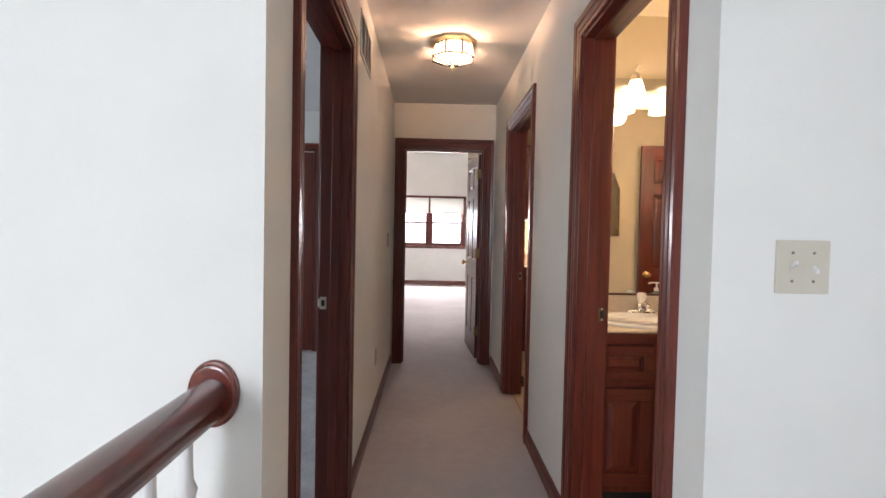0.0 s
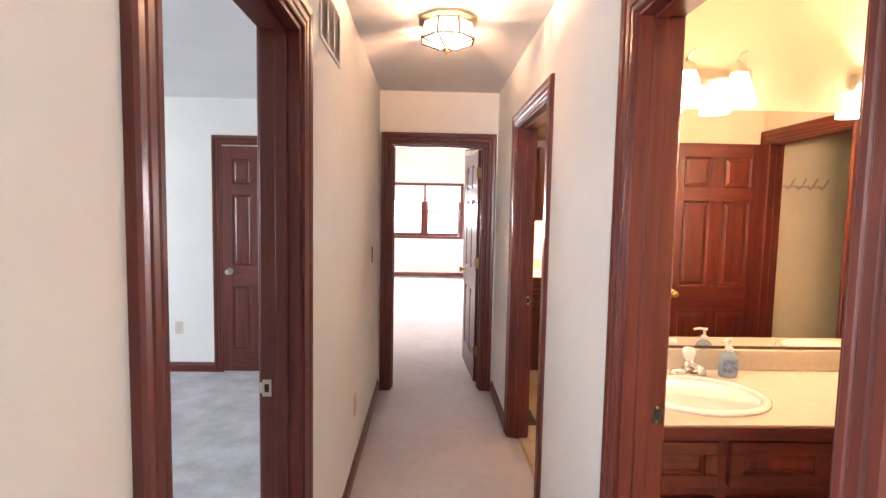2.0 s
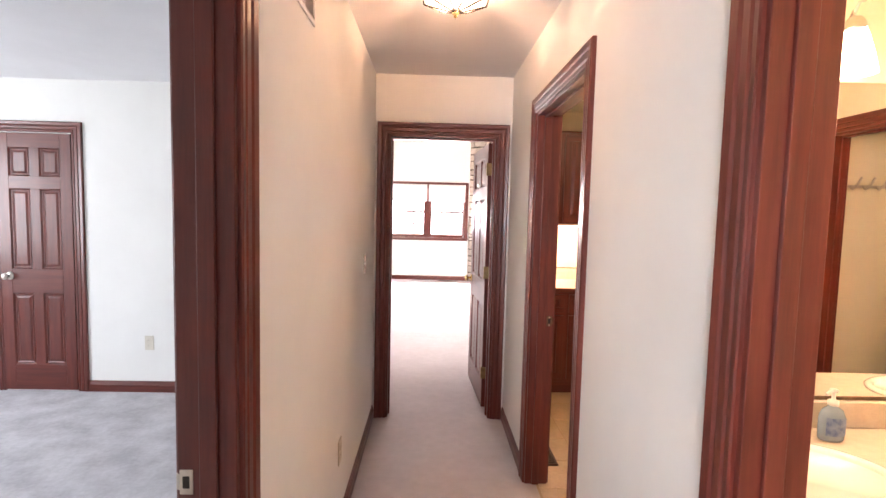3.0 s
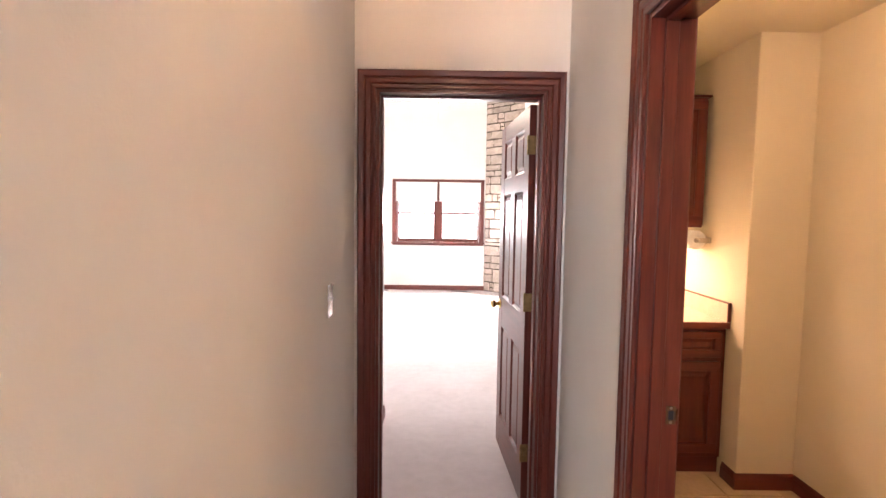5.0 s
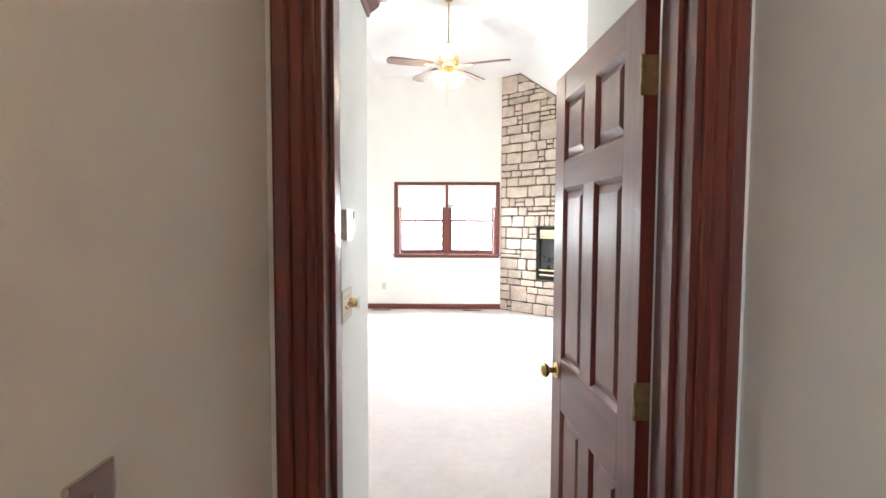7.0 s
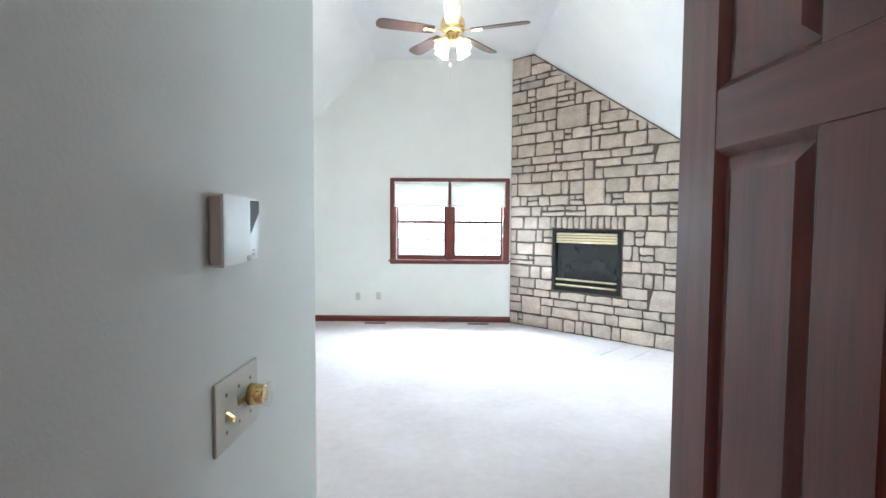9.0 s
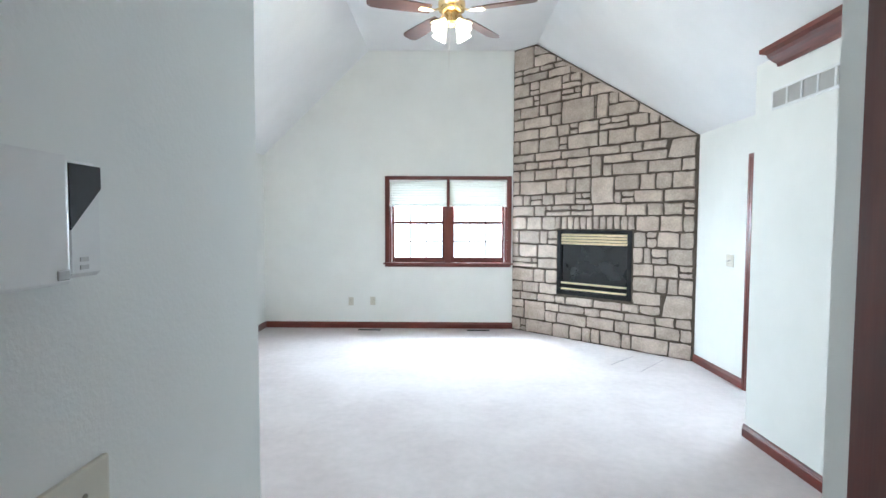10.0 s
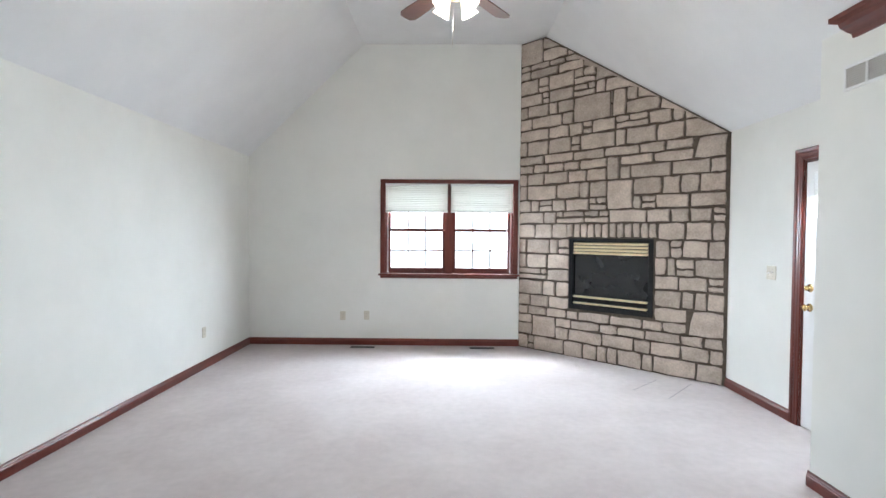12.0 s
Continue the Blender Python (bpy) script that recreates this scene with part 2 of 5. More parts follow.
def tube(points, radius, steps=8):
    bm = bmesh.new()
    pts = [Vector(p) for p in points]
    rows = []
    for i, p in enumerate(pts):
        d = (pts[min(i + 1, len(pts) - 1)] - pts[max(i - 1, 0)]).normalized()
        u = d.orthogonal().normalized() if abs(d.z) < 0.99 else Vector((1, 0, 0))
        v = d.cross(u)
        rows.append([p + radius * (math.cos(2 * math.pi * k / steps) * u + math.sin(2 * math.pi * k / steps) * v) for k in range(steps)])
    return sweep(bm, None, rows)


def wall_along_y(name, x0, x1, y0, y1, z1, openings, mat, label, z0=0.0):
    """A wall that runs along y, with openings (y0, y1, z0, z1) through it."""
    parts, at = [], y0
    for a, b, lo, hi in sorted(openings):
        parts.append(((x0, at, z0), (x1, a, z1)))
        if lo > z0:
            parts.append(((x0, a, z0), (x1, b, lo)))
        if hi < z1:
            parts.append(((x0, a, hi), (x1, b, z1)))
        at = b
    parts.append(((x0, at, z0), (x1, y1, z1)))
    return structure(boxes(name, parts, mat), label, "wall")


def wall_along_x(name, y0, y1, x0, x1, z1, openings, mat, label, z0=0.0):
    parts, at = [], x0
    for a, b, lo, hi in sorted(openings):
        parts.append(((at, y0, z0), (a, y1, z1)))
        if lo > z0:
            parts.append(((a, y0, z0), (b, y1, lo)))
        if hi < z1:
            parts.append(((a, y0, hi), (b, y1, z1)))
        at = b
    parts.append(((at, y0, z0), (x1, y1, z1)))
    return structure(boxes(name, parts, mat), label, "wall")


# ---------- plan ----------
L, R = -0.228, 0.725          # faces of the hall's side walls
TE = 0.16                     # thickness of the hall's end wall
T = 0.12                      # wall thickness
HALL_Y0_L, HALL_Y0_R = 2.51, 2.47
END = 6.10                    # face of the hall's end wall
NECK = 7.30                   # where the passage opens into the large room
LP, NECK_L = -0.24, 7.39      # its other side: wall face and end
H = 2.44
DH = 2.035                    # height of the door openings
ROOM_L, ROOM_R, FAR = -2.48, 2.75, 13.45
EAVE, TOP = 2.42, 3.855
KINK_L, KINK_R = -1.0, 1.27
BOX_X, BOX_Y, BOX_TOP = 2.17, 9.9, 2.5
DOOR_L = (2.792, 3.615)       # openings in the hall: bedroom, bathroom, washroom, large room
DOOR_B = (2.679, 3.428)
DOOR_K = (4.395, 5.245)
DOOR_E = (-0.135, 0.632)
BED_Y, BED_X = 6.53, -4.9
BATH_Y, BATH_X = 4.15, 2.62

# floors
structure(boxes("floor_hall", [((-0.46, -3.4, -0.12), (R + 0.06, 2.5, 0)), ((L - 0.06, 2.5, -0.12), (R + 0.06, END + 0.06, 0))], CARPET), "beige cut-pile carpet along the hall and landing", "floor")
structure(box("floor_landing", (R + 0.06, -3.4, -0.12), (3.2, HALL_Y0_R + 0.0, 0), CARPET, bevel=0), "beige cut-pile carpet on the landing", "floor")
structure(boxes("floor_room", [((ROOM_L - T, NECK - 0.03, -0.12), (BOX_X + 0.1, BOX_Y - 0.1, 0)), ((ROOM_L - T, BOX_Y - 0.1, -0.12), (ROOM_R + T, FAR + 0.14, 0)), ((L - 0.03, END + 0.06, -0.12), (R + 0.03, NECK - 0.03, 0))], CARPET), "pale beige carpet in the large vaulted room", "floor")
structure(box("floor_bedroom", (BED_X - T, 2.5, -0.12), (L - 0.06, BED_Y + T, 0), CARPET2, bevel=0), "pale grey carpet in the side bedroom", "floor")
structure(box("floor_stairwell", (-3.0, -3.4, -2.8), (-0.46, 2.6, -2.68), CARPET, bevel=0), "carpet at the foot of the stairwell", "floor")

# hall walls
wall_along_y("wall_hall_left", L - T, L, HALL_Y0_L, END, H, [(*DOOR_L, 0, DH)], WALL, "off-white painted hall wall with a doorway")
wall_along_y("wall_hall_right", R, R + T, HALL_Y0_R, END, H, [(*DOOR_B, 0, DH), (*DOOR_K, 0, DH)], WALL, "off-white painted hall wall with two doorways")
wall_along_x("wall_hall_end", END, END + TE, L - T, R + T, BOX_TOP, [(*DOOR_E, 0, DH)], WALL, "off-white painted end wall with a doorway")
structure(box("wall_gable_back", (ROOM_L - T, END, BOX_TOP), (ROOM_R + T, END + TE, TOP + 0.15), WALL, bevel=0), "white gable wall above the passage", "wall")
wall_along_x("wall_landing_left", HALL_Y0_L, HALL_Y0_L + T, -3.0, L - T, H, [], WALL, "white painted wall beside the stair rail", z0=-2.7)
wall_along_x("wall_landing_right", HALL_Y0_R, HALL_Y0_R + T, R + T, 4.3, H, [], WALL, "off-white painted wall with a light switch")
structure(box("ceiling_hall", (L - T, 2.47, H), (R + T, END, H + 0.1), CEIL, bevel=0), "white hall ceiling", "ceiling")
# landing behind the walker
structure(box("ceiling_landing", (-3.1, -3.5, H), (3.3, 2.47, H + 0.1), CEIL, bevel=0), "white landing ceiling", "ceiling")
wall_along_y("wall_landing_west", -3.1, -3.0, -3.4, 2.63, H, [], WALL, "white painted stairwell wall", z0=-2.7)
wall_along_y("wall_landing_east", 3.2, 3.3, -3.4, 2.5, H, [], WALL, "white painted landing wall")
wall_along_x("wall_landing_back", -3.5, -3.4, -3.1, 3.3, H, [(-2.8, -0.7, 0.8, 2.3)], WALL, "white painted landing wall with a window opening", z0=-2.7)

# bedroom
wall_along_x("wall_bedroom_closets", BED_Y, BED_Y + T, BED_X - T, L - T, H, [], WALL, "white painted bedroom wall with closet doors")
wall_along_y("wall_bedroom_window", BED_X - T, BED_X, 2.5, BED_Y, H, [(3.85, 5.35, 0.85, 2.1)], WALL, "white painted bedroom wall with a window opening")
wall_along_x("wall_bedroom_near", HALL_Y0_L + T, HALL_Y0_L + T + 0.02, BED_X, L - T, H, [], WALL, "white painted bedroom wall")
structure(box("ceiling_bedroom", (BED_X - T, 2.5, H), (L - T, BED_Y + T, H + 0.1), CEIL, bevel=0), "white bedroom ceiling", "ceiling")

# bathroom
structure(box("floor_bathroom", (R + 0.06, 2.59, -0.12), (4.3, 4.3, 0), VINYL, bevel=0), "tan bathroom floor", "floor")
wall_along_x("wall_bathroom_mirror", BATH_Y, BATH_Y + T, R + T, 4.3, H, [], CREAM, "cream bathroom wall behind the mirror")
wall_along_y("wall_bathroom_side", BATH_X, BATH_X + 0.1, 2.59, BATH_Y, H, [(2.68, 3.40, 0, DH)], CREAM, "cream bathroom wall with an inner doorway")
structure(box("wall_bathroom_back", (R + T, 2.59, 0), (4.3, 2.61, H), CREAM, bevel=0), "cream bathroom wall", "wall")
wall_along_y("wall_bathroom_end", 4.2, 4.3, 2.61, BATH_Y, H, [], CREAM, "cream wall of the inner bathroom")
structure(box("ceiling_bathroom", (R + T, 2.59, H), (4.3, BATH_Y, H + 0.1), CREAM, bevel=0), "cream bathroom ceiling", "ceiling")

# washroom with cabinets
wall_along_x("wall_washroom_far", 7.2, 7.27, R + T, 2.23, H, [], CREAM, "cream washroom wall behind cabinets")
structure(box("wall_washroom_pier", (1.795, 6.47, 0), (2.11, 7.2, H), CREAM, bevel=0.004), "cream pier wall beside the cabinets", "wall")
wall_along_y("wall_washroom_side", 2.11, 2.23, BATH_Y + T, 7.2, H, [], CREAM, "cream washroom side wall")
structure(box("ceiling_washroom", (R + T, BATH_Y + T, H), (2.23, 7.27, H + 0.05), CREAM, bevel=0), "cream washroom ceiling", "ceiling")
structure(box("floor_washroom", (R + 0.06, BATH_Y + T, -0.12), (2.23, 7.2, -0.006), GROUT_T, bevel=0), "tan tiled washroom floor", "floor")

# passage and large vaulted room
wall_along_y("wall_passage_left", LP - T, LP, END + TE, NECK_L, BOX_TOP, [], WALL, "white painted passage wall with a thermostat")
wall_along_y("wall_passage_right", R, R + T, END + TE, NECK, BOX_TOP, [], WALL, "white painted passage wall behind the open door")
wall_along_x("wall_room_back_left", NECK_L - T, NECK_L, ROOM_L - T, LP - T, BOX_TOP, [], WALL, "white painted back wall of the large room")
wall_along_x("wall_room_back_right", 7.27, NECK, R + T, BOX_X, BOX_TOP, [], WALL, "white painted back wall of the large room")
wall_along_y("wall_vent", BOX_X, BOX_X + 0.1, 7.27, BOX_Y, BOX_TOP, [(7.85, 8.45, 1.2, 2.05)], WALL, "white painted wall with an air return grille")
structure(box("wall_vent_return", (BOX_X + 0.1, BOX_Y - 0.1, 0), (ROOM_R + T, BOX_Y, BOX_TOP), WALL, bevel=0), "white painted wall return", "wall")
structure(box("wall_vent_upper", (ROOM_R, 6.1, BOX_TOP - 0.1), (ROOM_R + T, BOX_Y, EAVE + 0.14), WALL, bevel=0), "white low wall behind the ledge", "wall")
structure(boxes("ceiling_alcove_tops", [((ROOM_L - T, END + TE, BOX_TOP), (LP, NECK_L, BOX_TOP + 0.03)), ((R, END + TE, BOX_TOP), (ROOM_R + T, NECK, BOX_TOP + 0.03)),
                                ((BOX_X, NECK, BOX_TOP), (ROOM_R + T, BOX_Y, BOX_TOP + 0.03))], WALL), "white tops of the low alcoves", "ceiling")
wall_along_y("wall_room_left", ROOM_L - T, ROOM_L, NECK_L, FAR + 0.14, EAVE, [], WALL, "off-white painted side wall of the large room")
wall_along_y("wall_room_right", ROOM_R, ROOM_R + T, BOX_Y, FAR + 0.14, EAVE, [(9.97, 10.825, 0, 2.01)], WALL, "off-white painted side wall with an outside door")
WIN = (-0.72, 0.92, 0.93, 2.085)


def gable_wall(name, y0, y1):
    bm = bmesh.new()
    for lo, hi in (((ROOM_L - T, y0, 0), (WIN[0], y1, EAVE)), ((WIN[1], y0, 0), (ROOM_R + T, y1, EAVE)),
                   ((WIN[0], y0, 0), (WIN[1], y1, WIN[2])), ((WIN[0], y0, WIN[3]), (WIN[1], y1, EAVE))):
        add_box(bm, lo, hi)
    ring = [(ROOM_L - T, EAVE), (ROOM_R + T, EAVE), (KINK_R, TOP + 0.05), (KINK_L, TOP + 0.05)]
    sweep(bm, None, [[(x, y, z) for x, z in ring] for y in (y0, y1)])
    return part(name, bm, WALL)


structure(gable_wall("wall_room_far", FAR, FAR + 0.14), "off-white gable wall with a double window", "wall")
bm = bmesh.new()
under = [(ROOM_L - T, EAVE), (ROOM_L, EAVE), (KINK_L, TOP), (KINK_R, TOP), (ROOM_R, EAVE), (ROOM_R + T, EAVE)]
over = [(ROOM_R + T, EAVE + 0.15), (KINK_R + 0.05, TOP + 0.15), (KINK_L - 0.05, TOP + 0.15), (ROOM_L - T, EAVE + 0.15)]
sweep(bm, None, [[(x, y, z) for x, z in under + over] for y in (NECK - 0.1, FAR + 0.14)])
foot = EAVE + 0.14
run_ = 0.14 * (KINK_L - ROOM_L) / (TOP - EAVE)
under[:2] = [(ROOM_L - T, foot), (ROOM_L + run_, foot)]
under[-2:] = [(ROOM_R - run_, foot), (ROOM_R + T, foot)]
sweep(bm, None, [[(x, y, z) for x, z in under + over] for y in (6.1, NECK - 0.1)])
structure(part("ceiling_room", bm, CEIL), "white vaulted ceiling with sloping sides", "ceiling")

# outside
structure(box("ground", (-400, -400, -3.3), (400, 400, -3.2), material("lawn", (0.07, 0.1, 0.035), 0.9, second=(0.1, 0.13, 0.05), scale=0.5)), "lawn around the house", "ground")
structure(box("backdrop_far", (-14, FAR + 16, -6), (14, FAR + 16.1, 12), OUTSIDE, bevel=0), "pale overcast distance beyond the window", "backdrop")
structure(box("backdrop_side", (ROOM_R + 8, 4, -6), (ROOM_R + 8.1, 18, 12), OUTSIDE, bevel=0), "pale overcast distance beyond the outside door", "backdrop")

# ---------- trim ----------
CASING = [(0, 0), (0, 0.010), (0.004, 0.013), (0.016, 0.013), (0.020, 0.009), (0.026, 0.014), (0.044, 0.015), (0.050, 0.011),
          (0.056, 0.017), (0.076, 0.020), (0.082, 0.015), (0.082, 0)]


def casing(frame_ob, spot, a0, a1, h, side):
    """Two legs and a head of moulded casing. spot(a, out, z) gives the place on the wall's face."""
    for a, s in ((a0, -1), (a1, 1)):
        rows = [[spot(a + s * w, t, 0) for w, t in CASING], [spot(a + s * w, t, h + w) for w, t in CASING]]
        part("casing_leg", sweep(bmesh.new(), None, rows), WOOD_Z, frame_ob)
    rows = [[spot(a0 - w, t, h + w) for w, t in CASING], [spot(a1 + w, t, h + w) for w, t in CASING]]
    part("casing_head", sweep(bmesh.new(), None, rows), side, frame_ob)


def door_frame(name, axis, f0, f1, a0, a1, h, label, faces=(True, True), stop=0.5):
    """Jambs, stops and casings of an opening a0..a1 through a wall whose faces lie at f0 < f1."""
    ob = structure(new(name), label, "door frame")
    side = WOOD_Y if axis == "y" else WOOD_X

    def to(a, f, z):
        return (f, a, z) if axis == "y" else (a, f, z)

    def slab(nm, a, b, c, d, z0, z1, mat):
        p, q = to(a, c, z0), to(b, d, z1)
        box(nm, [min(u, v) for u, v in zip(p, q)], [max(u, v) for u, v in zip(p, q)], mat, ob, 0.0015)

    j = 0.018
    e0, e1 = f0 - 0.002, f1 + 0.002
    slab("jamb", a0, a0 + j, e0, e1, 0, h, WOOD_Z)
    slab("jamb", a1 - j, a1, e0, e1, 0, h, WOOD_Z)
    slab("head_jamb", a0 + j, a1 - j, e0, e1, h - j, h, side)
    m = f0 + (f1 - f0) * stop
    slab("stop", a0 + j, a0 + j + 0.011, m - 0.018, m + 0.018, 0, h - j, WOOD_Z)
    slab("stop", a1 - j - 0.011, a1 - j, m - 0.018, m + 0.018, 0, h - j, WOOD_Z)
    slab("head_stop", a0 + j, a1 - j, m - 0.018, m + 0.018, h - j - 0.011, h - j, side)
    if faces[0]:
        casing(ob, lambda a, t, z: to(a, f0 - t, z), a0 + 0.004, a1 - 0.004, h - 0.004, side)
    if faces[1]:
        casing(ob, lambda a, t, z: to(a, f1 + t, z), a0 + 0.004, a1 - 0.004, h - 0.004, side)
    return ob


frame_l = door_frame("door_frame_bedroom", "y", L - T, L, *DOOR_L, DH, "cherry-stained moulded door frame of the bedroom", stop=0.55)
frame_b = door_frame("door_frame_bathroom", "y", R, R + T, *DOOR_B, DH, "cherry-stained moulded door frame of the bathroom", stop=0.45)
frame_k = door_frame("door_frame_washroom", "y", R, R + T, *DOOR_K, DH, "cherry-stained moulded door frame of the washroom", stop=0.45)
frame_e = door_frame("door_frame_end", "x", END, END + TE, *DOOR_E, DH, "cherry-stained moulded door frame at the hall's end", stop=0.45)
frame_s = door_frame("door_frame_inner_bath", "y", BATH_X, BATH_X + 0.1, 2.68, 3.40, DH, "cherry-stained inner bathroom door frame", stop=0.6)


def strike(parent, x, y, z, s, mat):
    """A latch plate with a dark patch for its hole and a curved lip, on a jamb that faces -y; s points to the room's
    side.
    """
    bm = add_box(bmesh.new(), (x - 0.014, y - 0.0025, z - 0.027), (x + 0.014, y, z + 0.027), 0.001)
    a = x + s * 0.014
    sweep(bm, None, [[(a + s * u, y - 0.0025 + v, z + w) for u, v in ((0, 0), (0.006, 0.002), (0.01, 0.007), (0.008, 0.008), (0.005, 0.004), (0, 0.002))] for w in (-0.017, 0.017)])
    p = part("strike_plate", bm, mat, parent, "worn metal strike plate with a curved lip")
    box("hole_patch", (x - 0.007, y - 0.0035, z - 0.013), (x + 0.007, y - 0.0022, z + 0.013), RECESS_SHADE, p, 0)
    for dz in (-0.021, 0.021):
        part("screw", lathe([(0, -0.0042), (0.004, -0.0036), (0.0045, -0.002)], 10, "y", (x, y, z + dz)), NICKEL, p)


strike(frame_l, -0.331, DOOR_L[1] - 0.018, 0.92, -1, NICKEL)
strike(frame_b, R + 0.1, DOOR_B[1] - 0.018, 0.92, 1, DULL)
strike(frame_k, R + 0.1, DOOR_K[1] - 0.018, 0.92, 1, DULL)

BASE = [(0, 0), (0.013, 0), (0.013, 0.058), (0.010, 0.064), (0.010, 0.07), (0.006, 0.078), (0.004, 0.088), (0, 0.088)]


def baseboard(p, q, n, mat, label="cherry-stained baseboard along a wall"):
    """A run of baseboard on the floor from p to q; n points away from the wall."""
    rows = [[(x + n[0] * d, y + n[1] * d, z) for d, z in BASE] for x, y in (p, q)]
    return structure(part("baseboard", sweep(bmesh.new(), None, rows), mat), label, "baseboard")


cw = 0.078
baseboard((L, HALL_Y0_L), (L, DOOR_L[0] - cw), (1, 0), WOOD_Y)
baseboard((L, DOOR_L[1] + cw), (L, END), (1, 0), WOOD_Y)
baseboard((R, HALL_Y0_R), (R, DOOR_B[0] - cw), (-1, 0), WOOD_Y)
baseboard((R, DOOR_B[1] + cw), (R, DOOR_K[0] - cw), (-1, 0), WOOD_Y)
baseboard((R, DOOR_K[1] + cw), (R, END), (-1, 0), WOOD_Y)
baseboard((R + T, HALL_Y0_R), (3.2, HALL_Y0_R), (0, -1), WOOD_X)
baseboard((LP, END + TE + 0.02), (LP, NECK_L), (1, 0), WOOD_Y)
baseboard((R, END + TE + 0.02), (R, NECK), (-1, 0), WOOD_Y)
baseboard((ROOM_L, NECK_L), (LP, NECK_L), (0, 1), WOOD_X)
baseboard((R, NECK), (BOX_X, NECK), (0, 1), WOOD_X)
baseboard((ROOM_L, NECK_L), (ROOM_L, FAR), (1, 0), WOOD_Y)
baseboard((ROOM_L, FAR), (1.02, FAR), (0, -1), WOOD_X)
baseboard((BOX_X, NECK), (BOX_X, BOX_Y + 0.013), (-1, 0), WOOD_Y)
baseboard((BOX_X, BOX_Y), (ROOM_R, BOX_Y), (0, 1), WOOD_X)
baseboard((ROOM_R, 10.9), (ROOM_R, 11.80), (-1, 0), WOOD_Y)
baseboard((BED_X, BED_Y), (-3.255, BED_Y), (0, -1), WOOD_X)
baseboard((-2.53, BED_Y), (-1.735, BED_Y), (0, -1), WOOD_X)
baseboard((-1.0, BED_Y), (L - T, BED_Y), (0, -1), WOOD_X)
baseboard((1.782, 6.47), (2.11, 6.47), (0, -1), WOOD_X)
baseboard((2.11, BATH_Y + T), (2.11, 6.457), (-1, 0), WOOD_Y)
baseboard((1.795, 6.60), (1.795, 6.47), (-1, 0), WOOD_Y)

LEDGE = [(0, 0.0), (0.012, 0.0), (0.016, 0.02), (0.03, 0.035), (0.05, 0.062), (0.056, 0.085), (0.085, 0.1), (0.085, 0.125), (0, 0.125)]


def ledge(corners, label, foot=2.455):
    """Crown moulding round the top of a low wall; corners hold a place and the outward mitre there."""
    rows = [[(x + mx * d, y + my * d, foot + z) for d, z in LEDGE] for x, y, mx, my in corners]
    return structure(part("crown_ledge", sweep(bmesh.new(), None, rows), WOOD_Y), label, "trim")


ledge([(BOX_X, NECK, -1, 0), (BOX_X, 9.66, -1, 1)], "cherry-stained crown ledge along the top of the wall")
ledge([(LP, END + TE, 1, 0), (LP, NECK_L, 1, 1), (ROOM_L, NECK_L, 0, 1)], "cherry-stained crown ledge over the passage", 2.40)

# creases in the carpet before the hearth, their shade put into darker strips
CREASE_SHADE = material("crease_shade", (0.3, 0.28, 0.28), 0.95, second=(0.42, 0.4, 0.4), scale=20, spec=0.05)
for a, b in (((1.82, 11.66), (2.17, 11.99)), ((2.04, 11.42), (2.46, 11.87))):
    side = (Vector(b) - Vector(a)).normalized().orthogonal() * 0.004
    rows = [[(p[0] - side.x, p[1] - side.y, 0.0006), (p[0] + side.x, p[1] + side.y, 0.0006), (p[0], p[1], 0.0035)] for p in (a, b)]
    structure(part("crease_shade", sweep(bmesh.new(), None, rows), CREASE_SHADE), "thin dark strip for the shade of a crease in the pale carpet by the hearth", "carpet crease")

# ---------- doors ----------


